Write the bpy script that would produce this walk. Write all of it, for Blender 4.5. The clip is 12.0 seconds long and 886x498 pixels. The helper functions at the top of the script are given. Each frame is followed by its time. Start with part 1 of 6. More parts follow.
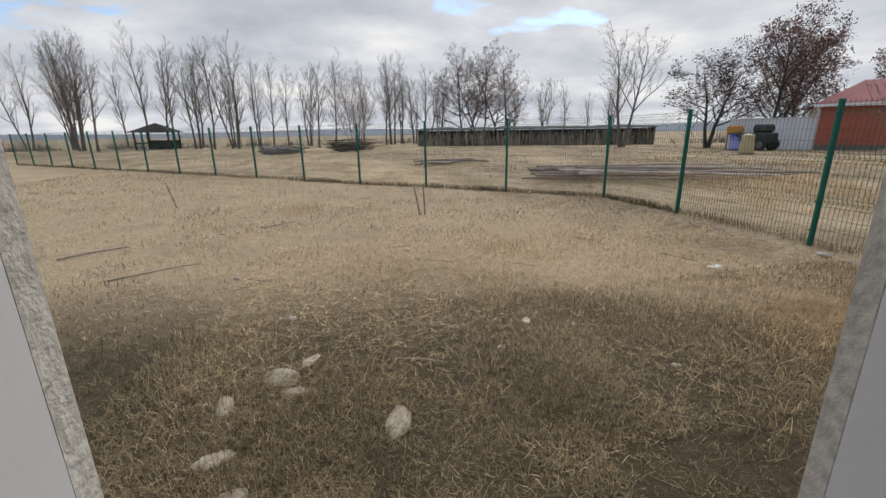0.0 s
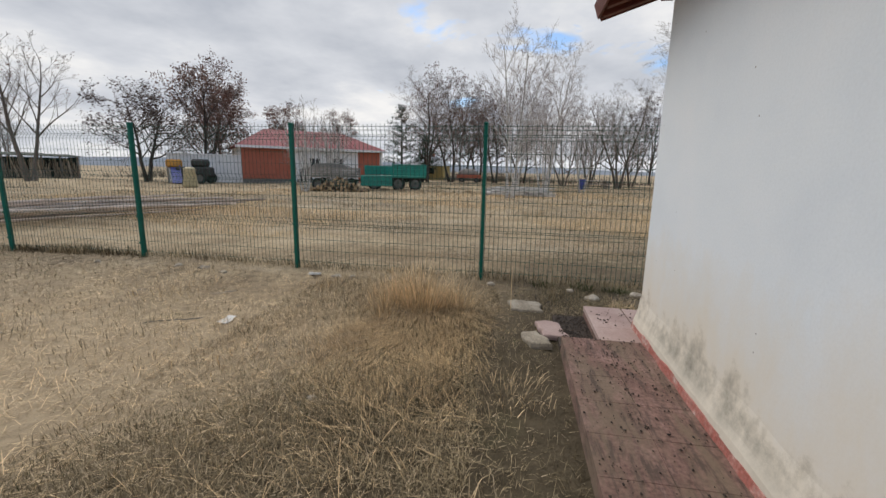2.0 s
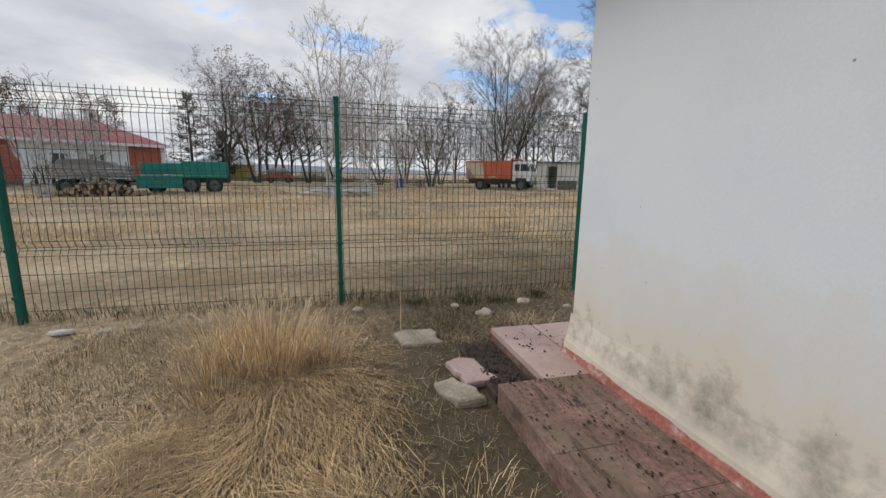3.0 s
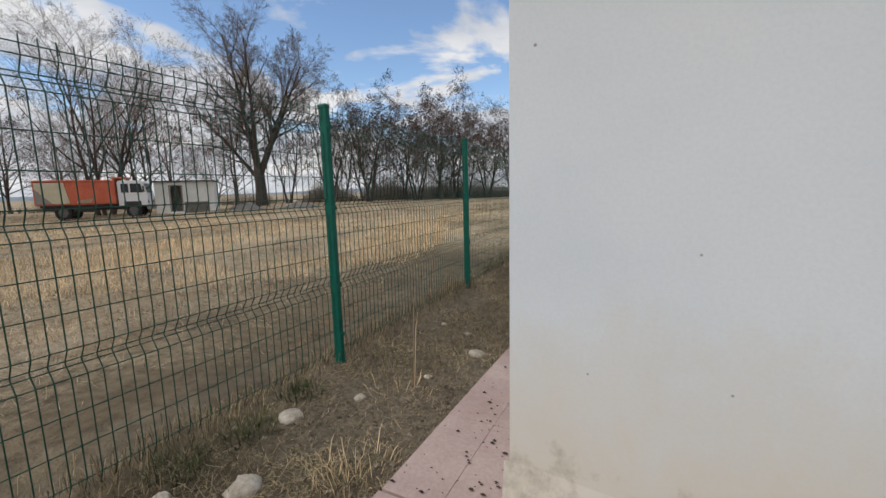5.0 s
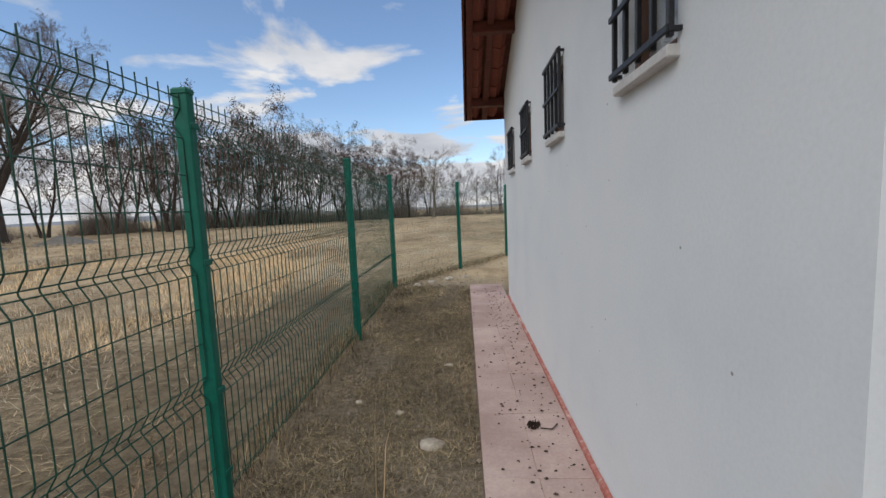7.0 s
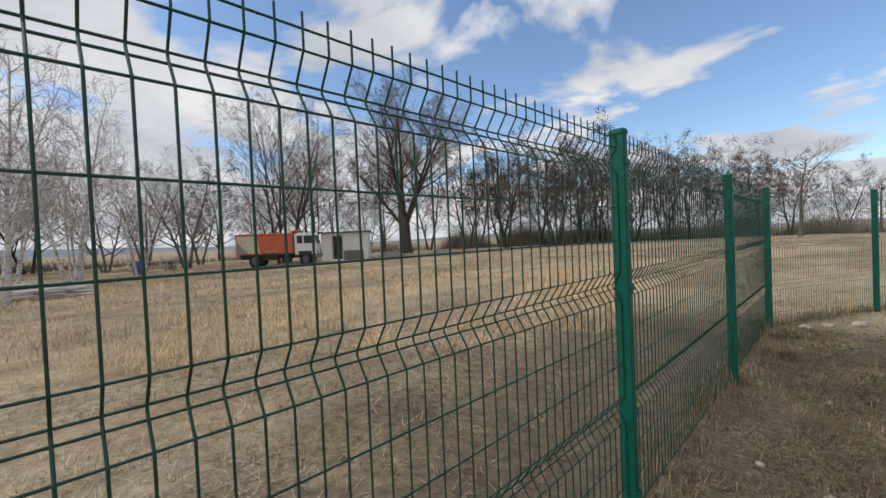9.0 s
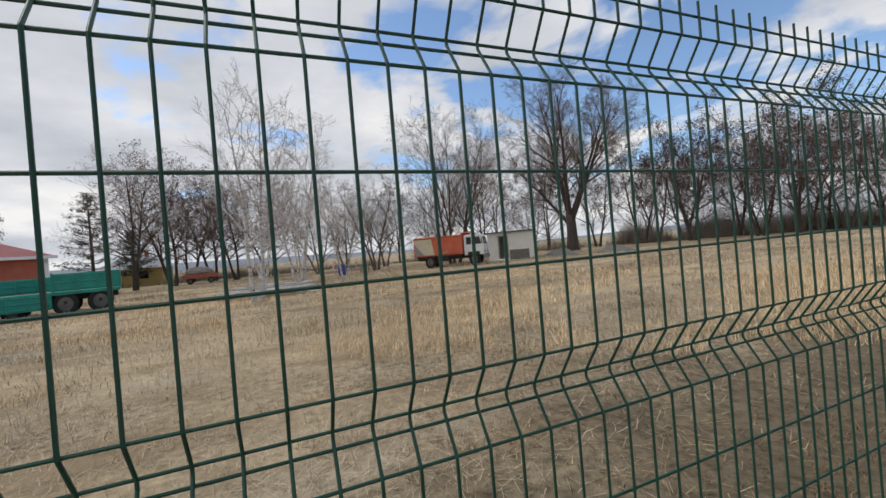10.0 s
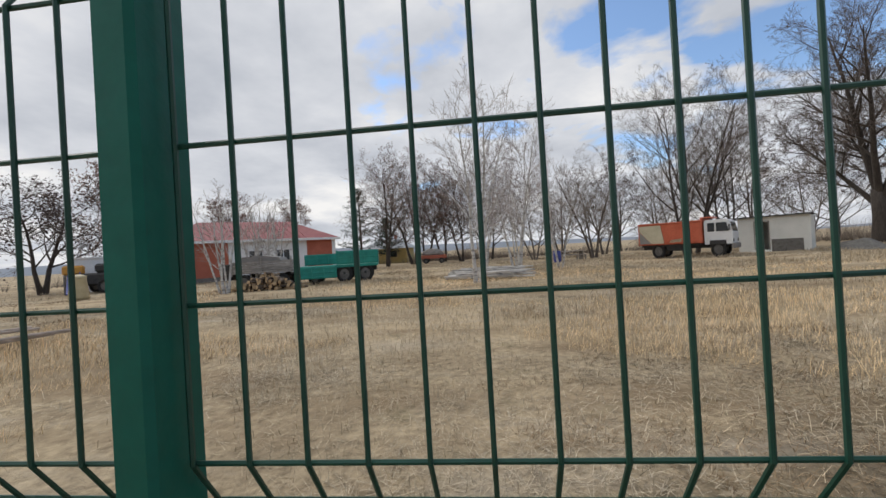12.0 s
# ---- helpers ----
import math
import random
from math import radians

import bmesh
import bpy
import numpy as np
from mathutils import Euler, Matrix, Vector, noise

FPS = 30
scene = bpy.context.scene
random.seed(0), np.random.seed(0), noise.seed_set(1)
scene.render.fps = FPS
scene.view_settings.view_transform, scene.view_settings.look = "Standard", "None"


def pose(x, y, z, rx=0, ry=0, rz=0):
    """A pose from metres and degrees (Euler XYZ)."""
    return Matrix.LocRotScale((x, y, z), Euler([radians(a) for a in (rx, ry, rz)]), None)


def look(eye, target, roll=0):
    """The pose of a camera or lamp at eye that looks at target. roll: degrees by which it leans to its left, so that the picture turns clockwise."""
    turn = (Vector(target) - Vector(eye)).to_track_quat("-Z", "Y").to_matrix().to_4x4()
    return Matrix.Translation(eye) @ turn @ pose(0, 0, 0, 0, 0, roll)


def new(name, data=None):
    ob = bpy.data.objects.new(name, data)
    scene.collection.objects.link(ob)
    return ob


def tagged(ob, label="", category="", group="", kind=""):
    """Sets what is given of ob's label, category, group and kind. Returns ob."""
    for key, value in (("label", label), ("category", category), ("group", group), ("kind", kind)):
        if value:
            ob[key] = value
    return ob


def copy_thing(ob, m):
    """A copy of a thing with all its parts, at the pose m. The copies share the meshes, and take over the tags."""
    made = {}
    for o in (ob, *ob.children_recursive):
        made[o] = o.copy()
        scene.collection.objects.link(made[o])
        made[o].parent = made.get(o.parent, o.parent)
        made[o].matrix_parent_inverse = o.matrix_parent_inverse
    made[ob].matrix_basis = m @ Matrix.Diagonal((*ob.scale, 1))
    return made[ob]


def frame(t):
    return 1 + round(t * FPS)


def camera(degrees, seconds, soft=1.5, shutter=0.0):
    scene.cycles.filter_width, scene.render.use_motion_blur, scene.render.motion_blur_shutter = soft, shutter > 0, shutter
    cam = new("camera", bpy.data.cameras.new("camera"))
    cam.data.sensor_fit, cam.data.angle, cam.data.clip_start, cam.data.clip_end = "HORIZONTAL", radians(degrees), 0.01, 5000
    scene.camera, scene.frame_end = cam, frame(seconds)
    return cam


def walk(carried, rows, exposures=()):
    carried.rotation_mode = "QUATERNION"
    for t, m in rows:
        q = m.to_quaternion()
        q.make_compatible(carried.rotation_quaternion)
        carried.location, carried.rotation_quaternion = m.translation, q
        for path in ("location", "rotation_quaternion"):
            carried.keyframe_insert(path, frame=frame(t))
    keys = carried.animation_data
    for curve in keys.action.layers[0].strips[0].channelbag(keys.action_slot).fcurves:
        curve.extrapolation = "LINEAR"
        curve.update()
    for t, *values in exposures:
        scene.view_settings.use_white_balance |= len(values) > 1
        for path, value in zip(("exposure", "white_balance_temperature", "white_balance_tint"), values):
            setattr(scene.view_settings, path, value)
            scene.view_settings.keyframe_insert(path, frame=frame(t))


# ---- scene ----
cam = camera(93.8, 12.0)
PATH = [
    (0, (-4.328, -0.337, 1.535), (-3.907, 1.543, 1.0), -0.8),
    (0.2, (-4.23, -0.113, 1.524), (-3.689, 1.75, 1.037), -0.6),
    (0.5, (-4.079, 0.161, 1.509), (-3.305, 1.959, 1.099), -0.6),
    (1, (-3.849, 0.645, 1.468), (-2.496, 2.07, 1.097), -1.2),
    (1.5, (-3.729, 0.766, 1.409), (-1.976, 1.653, 1.034), -0.4),
    (2, (-3.328, 0.991, 1.32), (-1.392, 1.331, 0.952), 1.1),
    (2.5, (-2.79, 1.222, 1.249), (-0.827, 1.151, 0.874), 1.3),
    (3, (-2.208, 1.46, 1.237), (-0.308, 0.944, 0.883), 0.9),
    (3.2, (-2.012, 1.544, 1.223), (-0.161, 0.867, 0.882), 1.0),
    (4.8, (-0.559, 1.341, 1.294), (0.474, -0.345, 0.998), -1.2),
    (5, (-0.389, 1.209, 1.273), (0.511, -0.555, 0.992), -1.4),
    (5.5, (-0.036, 0.992, 1.305), (0.559, -0.901, 1.051), -1.6),
    (6, (0.318, 0.824, 1.344), (0.614, -1.14, 1.115), -2.2),
    (6.5, (0.473, 0.637, 1.359), (0.583, -1.349, 1.15), -2.5),
    (6.7, (0.516, 0.592, 1.351), (0.585, -1.396, 1.148), -2.3),
    (8.3, (0.73, 0.692, 1.395), (1.643, -1.086, 1.319), -3.1),
    (9, (0.954, 0.818, 1.421), (2.359, -0.605, 1.376), -2.5),
    (9.5, (1.085, 0.964, 1.429), (2.727, -0.176, 1.385), -3.5),
    (10, (1.159, 1.037, 1.419), (2.996, 0.246, 1.419), -4.8),
    (10.5, (1.281, 1.016, 1.429), (3.218, 0.518, 1.459), -3.7),
    (11, (1.339, 1.039, 1.431), (3.327, 0.821, 1.445), -3.8),
    (11.5, (1.352, 1.041, 1.426), (3.352, 1.033, 1.442), -3.7),
    (12, (1.356, 1.079, 1.421), (3.346, 1.281, 1.428), -3.4),
]
walk(cam, [(t, look(eye, target, roll)) for t, eye, target, roll in PATH])

# ---- world, sun ----
SUN_AZ, SUN_EL = radians(52), radians(46)
sun_dir = Vector((math.cos(SUN_AZ) * math.cos(SUN_EL), math.sin(SUN_AZ) * math.cos(SUN_EL), math.sin(SUN_EL)))
sun_data = bpy.data.lights.new("sun", "SUN")
sun_data.energy, sun_data.angle, sun_data.color = 1.7, radians(40), (1.0, 0.975, 0.94)
sun = new("sun", sun_data)
sun.matrix_world = look(sun_dir * 50, (0, 0, 0))

world = bpy.data.worlds.new("world")
scene.world = world
world.use_nodes = True
wt = world.node_tree
for n in list(wt.nodes):
    wt.nodes.remove(n)


def node(tree, kind, **values):
    """A node with its settings; a key that starts with i_ sets an input by name."""
    n = tree.nodes.new(kind)
    for key, value in values.items():
        if key.startswith("i_"):
            n.inputs[key[2:].replace("_", " ")].default_value = value
        elif key == "op":
            n.operation = value
        elif key == "blend":
            n.blend_type = value
        elif key == "data":
            n.data_type = value
    return n


def ramp(tree, source, stops):
    r = tree.nodes.new("ShaderNodeValToRGB")
    el = r.color_ramp.elements
    while len(el) < len(stops):
        el.new(0.5)
    for e, (p, c) in zip(el, stops):
        e.position = p
        e.color = (*c, 1) if len(c) == 3 else c
    tree.links.new(source, r.inputs[0])
    return r.outputs["Color"]


def grey(v):
    return (v, v, v)


def mixed(tree, fac, a, b, blend="MIX"):
    m = tree.nodes.new("ShaderNodeMix")
    m.data_type, m.blend_type = "RGBA", blend
    for sock, v in ((m.inputs[0], fac), (m.inputs[6], a), (m.inputs[7], b)):
        if isinstance(v, bpy.types.NodeSocket):
            tree.links.new(v, sock)
        elif isinstance(v, (int, float)):
            sock.default_value = v
        else:
            sock.default_value = (*v, 1)
    return m.outputs[2]


def maths(tree, op, a, b=0.0, clamp=False):
    m = tree.nodes.new("ShaderNodeMath")
    m.operation, m.use_clamp = op, clamp
    for sock, v in ((m.inputs[0], a), (m.inputs[1], b)):
        if isinstance(v, bpy.types.NodeSocket):
            tree.links.new(v, sock)
        else:
            sock.default_value = v
    return m.outputs[0]


sky = wt.nodes.new("ShaderNodeTexSky")
sky.sky_type, sky.sun_disc = "NISHITA", False
sky.sun_elevation, sky.sun_rotation = SUN_EL, radians(90) - SUN_AZ
sky.air_density, sky.dust_density, sky.ozone_density = 1.0, 0.6, 1.5
coord = wt.nodes.new("ShaderNodeTexCoord")
sep = wt.nodes.new("ShaderNodeSeparateXYZ")
wt.links.new(coord.outputs["Generated"], sep.inputs[0])
up = maths(wt, "ADD", maths(wt, "MAXIMUM", sep.outputs["Z"], 0.0), 0.16)
flat = wt.nodes.new("ShaderNodeCombineXYZ")
wt.links.new(maths(wt, "DIVIDE", sep.outputs["X"], up), flat.inputs["X"])
wt.links.new(maths(wt, "DIVIDE", sep.outputs["Y"], up), flat.inputs["Y"])
flat.inputs["Z"].default_value = 3.7
big = node(wt, "ShaderNodeTexNoise", i_Scale=1.55, i_Detail=9.0, i_Roughness=0.52, i_Distortion=0.25)
wt.links.new(flat.outputs[0], big.inputs["Vector"])
shade_noise = node(wt, "ShaderNodeTexNoise", i_Scale=1.1, i_Detail=6.0, i_Roughness=0.55)
wt.links.new(flat.outputs[0], shade_noise.inputs["Vector"])
# a front of thick cloud lies to the north, the sky breaks up to the south
lean = maths(wt, "ADD", maths(wt, "MULTIPLY", sep.outputs["Y"], 0.125), maths(wt, "MULTIPLY", sep.outputs["X"], 0.05))
cover = maths(wt, "ADD", big.outputs["Fac"], lean)
low = maths(wt, "MULTIPLY", maths(wt, "SUBTRACT", 0.17, sep.outputs["Z"], True), 2.2)
cover = maths(wt, "ADD", cover, low)
mask = ramp(wt, cover, ((0.406, grey(0.0)), (0.478, grey(1.0))))
cloud = ramp(wt, shade_noise.outputs["Fac"], ((0.32, (0.47, 0.50, 0.56)), (0.52, (0.68, 0.70, 0.745)), (0.68, (0.92, 0.91, 0.90))))
blue = mixed(wt, 1.0, sky.outputs[0], (0.15, 0.16, 0.17), "MULTIPLY")
bg = wt.nodes.new("ShaderNodeBackground")
wt.links.new(mixed(wt, mask, blue, cloud), bg.inputs["Color"])
wt.links.new(bg.outputs[0], wt.nodes.new("ShaderNodeOutputWorld").inputs["Surface"])

# ---- materials ----


def material(name, stops, scale=4.0, detail=6.0, rough=0.85, metal=0.0, fine=0.25, fine_scale=60.0, bump=0.3, bump_scale=0.0,
             stretch=(1, 1, 1), vary=0.0, island=0.0, space="Object", spec=0.4, depth=0.02):
    """A surface: colours that follow a large noise, finer grain over them, relief, and piece-to-piece variation."""
    m = bpy.data.materials.new(name)
    m.use_nodes = True
    t = m.node_tree
    bsdf = t.nodes["Principled BSDF"]
    tc = t.nodes.new("ShaderNodeTexCoord")
    mp = t.nodes.new("ShaderNodeMapping")
    mp.inputs["Scale"].default_value = stretch
    t.links.new(tc.outputs[space], mp.inputs["Vector"])
    a = node(t, "ShaderNodeTexNoise", i_Scale=scale, i_Detail=detail, i_Roughness=0.6)
    t.links.new(mp.outputs[0], a.inputs["Vector"])
    b = node(t, "ShaderNodeTexNoise", i_Scale=fine_scale, i_Detail=3.0, i_Roughness=0.6)
    t.links.new(mp.outputs[0], b.inputs["Vector"])
    n = len(stops)
    colour = ramp(t, a.outputs["Fac"], [(0.3 + 0.4 * k / max(1, n - 1), c) for k, c in enumerate(stops)])
    if fine:
        colour = mixed(t, fine, colour, ramp(t, b.outputs["Fac"], ((0.3, grey(0.25)), (0.5, grey(1.0)), (0.7, grey(1.6)))), "MULTIPLY")
    if vary:
        info = t.nodes.new("ShaderNodeObjectInfo")
        colour = mixed(t, 1.0, colour, ramp(t, info.outputs["Random"], ((0.0, grey(1 - vary)), (1.0, grey(1 + vary)))), "MULTIPLY")
    if island:
        geo = t.nodes.new("ShaderNodeNewGeometry")
        colour = mixed(t, 1.0, colour, ramp(t, geo.outputs["Random Per Island"], ((0.0, grey(1 - island)), (1.0, grey(1 + island)))), "MULTIPLY")
    t.links.new(colour, bsdf.inputs["Base Color"])
    bsdf.inputs["Roughness"].default_value = rough
    bsdf.inputs["Metallic"].default_value = metal
    bsdf.inputs["Specular IOR Level"].default_value = spec
    if bump:
        c = b
        if bump_scale:
            c = node(t, "ShaderNodeTexNoise", i_Scale=bump_scale, i_Detail=5.0, i_Roughness=0.65)
            t.links.new(mp.outputs[0], c.inputs["Vector"])
        bp = node(t, "ShaderNodeBump", i_Strength=bump, i_Distance=depth)
        t.links.new(c.outputs["Fac"], bp.inputs["Height"])
        t.links.new(bp.outputs[0], bsdf.inputs["Normal"])
    return m


def plaster_material():
    """White limewashed plaster with mould and soil stains of irregular outline low on the wall."""
    m = material("white_plaster", ((0.655, 0.70, 0.745), (0.70, 0.74, 0.775), (0.735, 0.76, 0.785)), scale=1.3, rough=0.9, fine=0.04, fine_scale=90, bump=0.12,
                 bump_scale=45, depth=0.006)
    t = m.node_tree
    bsdf = t.nodes["Principled BSDF"]
    base = bsdf.inputs["Base Color"].links[0].from_socket
    tc = t.nodes.new("ShaderNodeTexCoord")
    mp = t.nodes.new("ShaderNodeMapping")
    mp.inputs["Scale"].default_value = (1.0, 1.0, 0.55)
    t.links.new(tc.outputs["Object"], mp.inputs["Vector"])
    sp = t.nodes.new("ShaderNodeSeparateXYZ")
    t.links.new(tc.outputs["Object"], sp.inputs[0])
    a = node(t, "ShaderNodeTexNoise", i_Scale=2.6, i_Detail=8.0, i_Roughness=0.68)
    t.links.new(mp.outputs[0], a.inputs["Vector"])
    b = node(t, "ShaderNodeTexNoise", i_Scale=9.0, i_Detail=7.0, i_Roughness=0.7)
    t.links.new(tc.outputs["Object"], b.inputs["Vector"])
    # streaks of mould lie in a band above the toe of the plaster, soil washed up below and over them
    edge = maths(t, "SUBTRACT", maths(t, "ADD", maths(t, "MULTIPLY", a.outputs["Fac"], 0.85), 0.20), sp.outputs["Z"])
    rise = ramp(t, sp.outputs["Z"], ((0.20, grey(0.25)), (0.285, grey(1.0))))
    mould = ramp(t, maths(t, "ADD", edge, maths(t, "MULTIPLY", b.outputs["Fac"], 0.75)), ((0.58, grey(0.0)), (0.94, grey(0.85))))
    mould = maths(t, "MULTIPLY", mould, rise)
    tan = ramp(t, maths(t, "ADD", maths(t, "ADD", edge, 0.22), maths(t, "MULTIPLY", b.outputs["Fac"], 0.25)), ((0.0, grey(0.0)), (0.62, grey(0.95))))
    east = ramp(t, maths(t, "ADD", sp.outputs["Y"], 0.1), ((0.01, grey(0.06)), (0.05, grey(1.0))))
    c = mixed(t, maths(t, "MULTIPLY", tan, east), base, (0.69, 0.62, 0.51))
    c = mixed(t, maths(t, "MULTIPLY", mould, east), c, (0.13, 0.125, 0.10))
    # single specks of splashed soil
    v = node(t, "ShaderNodeTexVoronoi", i_Scale=7.0, i_Randomness=1.0)
    t.links.new(tc.outputs["Object"], v.inputs["Vector"])
    c = mixed(t, ramp(t, v.outputs["Distance"], ((0.025, grey(0.75)), (0.04, grey(0.0)))), c, (0.16, 0.14, 0.11))
    t.links.new(c, bsdf.inputs["Base Color"])
    return m


def ground_material():
    """Dry winter turf: straw, bare soil and a little moss, in patches."""
    m = material("dry_ground", ((0.15, 0.115, 0.076), (0.31, 0.243, 0.158), (0.44, 0.35, 0.225)), scale=0.9, detail=10, rough=0.97, fine=0.8, fine_scale=9.0,
                 bump=0.7, bump_scale=26, depth=0.05, spec=0.15)
    t = m.node_tree
    bsdf = t.nodes["Principled BSDF"]
    base = bsdf.inputs["Base Color"].links[0].from_socket
    tc = t.nodes.new("ShaderNodeTexCoord")
    sp = t.nodes.new("ShaderNodeSeparateXYZ")
    t.links.new(tc.outputs["Object"], sp.inputs[0])
    a = node(t, "ShaderNodeTexNoise", i_Scale=0.09, i_Detail=7.0, i_Roughness=0.6)
    mp = t.nodes.new("ShaderNodeMapping")
    mp.inputs["Scale"].default_value = (1.5, 0.6, 1.0)
    mp.inputs["Rotation"].default_value = (0, 0, radians(35))
    t.links.new(tc.outputs["Object"], mp.inputs["Vector"])
    t.links.new(mp.outputs[0], a.inputs["Vector"])
    straw = mixed(t, ramp(t, a.outputs["Fac"], ((0.40, grey(0.0)), (0.60, grey(0.62)))), base, (0.66, 0.51, 0.32))
    clot = node(t, "ShaderNodeTexNoise", i_Scale=0.42, i_Detail=8.0, i_Roughness=0.66)
    t.links.new(mp.outputs[0], clot.inputs["Vector"])
    straw = mixed(t, ramp(t, clot.outputs["Fac"], ((0.36, grey(0.75)), (0.50, grey(0.0)))), straw, (0.24, 0.17, 0.10))
    straw = mixed(t, ramp(t, clot.outputs["Fac"], ((0.54, grey(0.0)), (0.68, grey(0.6)))), straw, (0.55, 0.47, 0.36))
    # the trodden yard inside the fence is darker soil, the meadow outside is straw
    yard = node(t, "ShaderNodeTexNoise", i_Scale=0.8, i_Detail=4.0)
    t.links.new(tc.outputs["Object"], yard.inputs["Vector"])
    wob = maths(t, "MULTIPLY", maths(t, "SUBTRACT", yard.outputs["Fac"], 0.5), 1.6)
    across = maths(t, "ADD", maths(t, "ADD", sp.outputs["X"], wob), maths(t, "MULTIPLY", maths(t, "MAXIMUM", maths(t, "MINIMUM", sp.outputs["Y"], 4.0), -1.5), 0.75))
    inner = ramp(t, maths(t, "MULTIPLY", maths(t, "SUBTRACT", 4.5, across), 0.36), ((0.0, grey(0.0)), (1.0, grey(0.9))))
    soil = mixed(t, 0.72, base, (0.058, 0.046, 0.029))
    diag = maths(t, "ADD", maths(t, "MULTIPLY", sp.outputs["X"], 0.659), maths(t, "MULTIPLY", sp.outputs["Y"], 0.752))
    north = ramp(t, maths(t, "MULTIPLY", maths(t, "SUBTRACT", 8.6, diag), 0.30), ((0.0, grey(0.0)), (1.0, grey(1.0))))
    # paler trodden straw far from the wall, bare soil nearer, darkest beside the paving
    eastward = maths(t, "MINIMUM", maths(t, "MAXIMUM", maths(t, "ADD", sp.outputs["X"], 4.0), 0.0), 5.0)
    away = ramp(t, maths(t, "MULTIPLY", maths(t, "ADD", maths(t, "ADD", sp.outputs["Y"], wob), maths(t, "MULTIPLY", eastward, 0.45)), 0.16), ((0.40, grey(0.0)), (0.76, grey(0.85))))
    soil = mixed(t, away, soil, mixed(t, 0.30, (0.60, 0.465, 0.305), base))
    dark_edge = maths(t, "ADD", maths(t, "ADD", sp.outputs["Y"], maths(t, "MULTIPLY", wob, 0.8)), maths(t, "MULTIPLY", eastward, 0.40))
    darkest = ramp(t, maths(t, "MULTIPLY", dark_edge, 0.25), ((0.64, grey(0.76)), (1.0, grey(0.26))))
    reach = ramp(t, maths(t, "MULTIPLY", maths(t, "SUBTRACT", 4.3, dark_edge), 0.55), ((0.0, grey(0.0)), (1.0, grey(1.0))))
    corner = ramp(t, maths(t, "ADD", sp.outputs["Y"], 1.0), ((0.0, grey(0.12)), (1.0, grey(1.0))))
    soil = mixed(t, maths(t, "MULTIPLY", maths(t, "MULTIPLY", darkest, reach), corner), soil, (0.046, 0.037, 0.024))
    crumb = node(t, "ShaderNodeTexNoise", i_Scale=16.0, i_Detail=8.0, i_Roughness=0.75)
    t.links.new(tc.outputs["Object"], crumb.inputs["Vector"])
    bare = ramp(t, crumb.outputs["Fac"], ((0.34, (0.085, 0.066, 0.046)), (0.5, (0.20, 0.165, 0.122)), (0.66, (0.34, 0.285, 0.22))))
    beside = ramp(t, maths(t, "SUBTRACT", 0.35, maths(t, "ADD", sp.outputs["Y"], wob)), ((0.0, grey(0.0)), (0.9, grey(0.85))))
    fenced = ramp(t, maths(t, "SUBTRACT", 2.2, sp.outputs["X"]), ((0.3, grey(0.25)), (0.6, grey(1.0))))
    soil = mixed(t, maths(t, "MULTIPLY", beside, fenced), soil, bare)
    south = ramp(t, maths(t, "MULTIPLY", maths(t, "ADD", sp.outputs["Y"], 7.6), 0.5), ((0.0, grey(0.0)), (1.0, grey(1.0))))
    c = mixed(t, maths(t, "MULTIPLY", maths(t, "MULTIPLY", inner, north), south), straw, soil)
    moss = node(t, "ShaderNodeTexNoise", i_Scale=1.7, i_Detail=5.0)
    t.links.new(tc.outputs["Object"], moss.inputs["Vector"])
    c = mixed(t, ramp(t, moss.outputs["Fac"], ((0.60, grey(0.0)), (0.75, grey(0.35)))), c, (0.085, 0.090, 0.040))
    t.links.new(c, bsdf.inputs["Base Color"])
    return m


def by_position(m):
    """Lets the grain of a laid surface run on from piece to piece."""
    t = m.node_tree
    geo = t.nodes.new("ShaderNodeNewGeometry")
    for n in list(t.nodes):
        if n.bl_idname == "ShaderNodeMapping":
            t.links.new(geo.outputs["Position"], n.inputs["Vector"])
    return m


def glass_material():
    m = bpy.data.materials.new("window_glass")
    m.use_nodes = True
    b = m.node_tree.nodes["Principled BSDF"]
    b.inputs["Base Color"].default_value = (0.9, 0.92, 0.92, 1)
    b.inputs["Roughness"].default_value = 0.12
    b.inputs["Transmission Weight"].default_value = 0.9
    return m


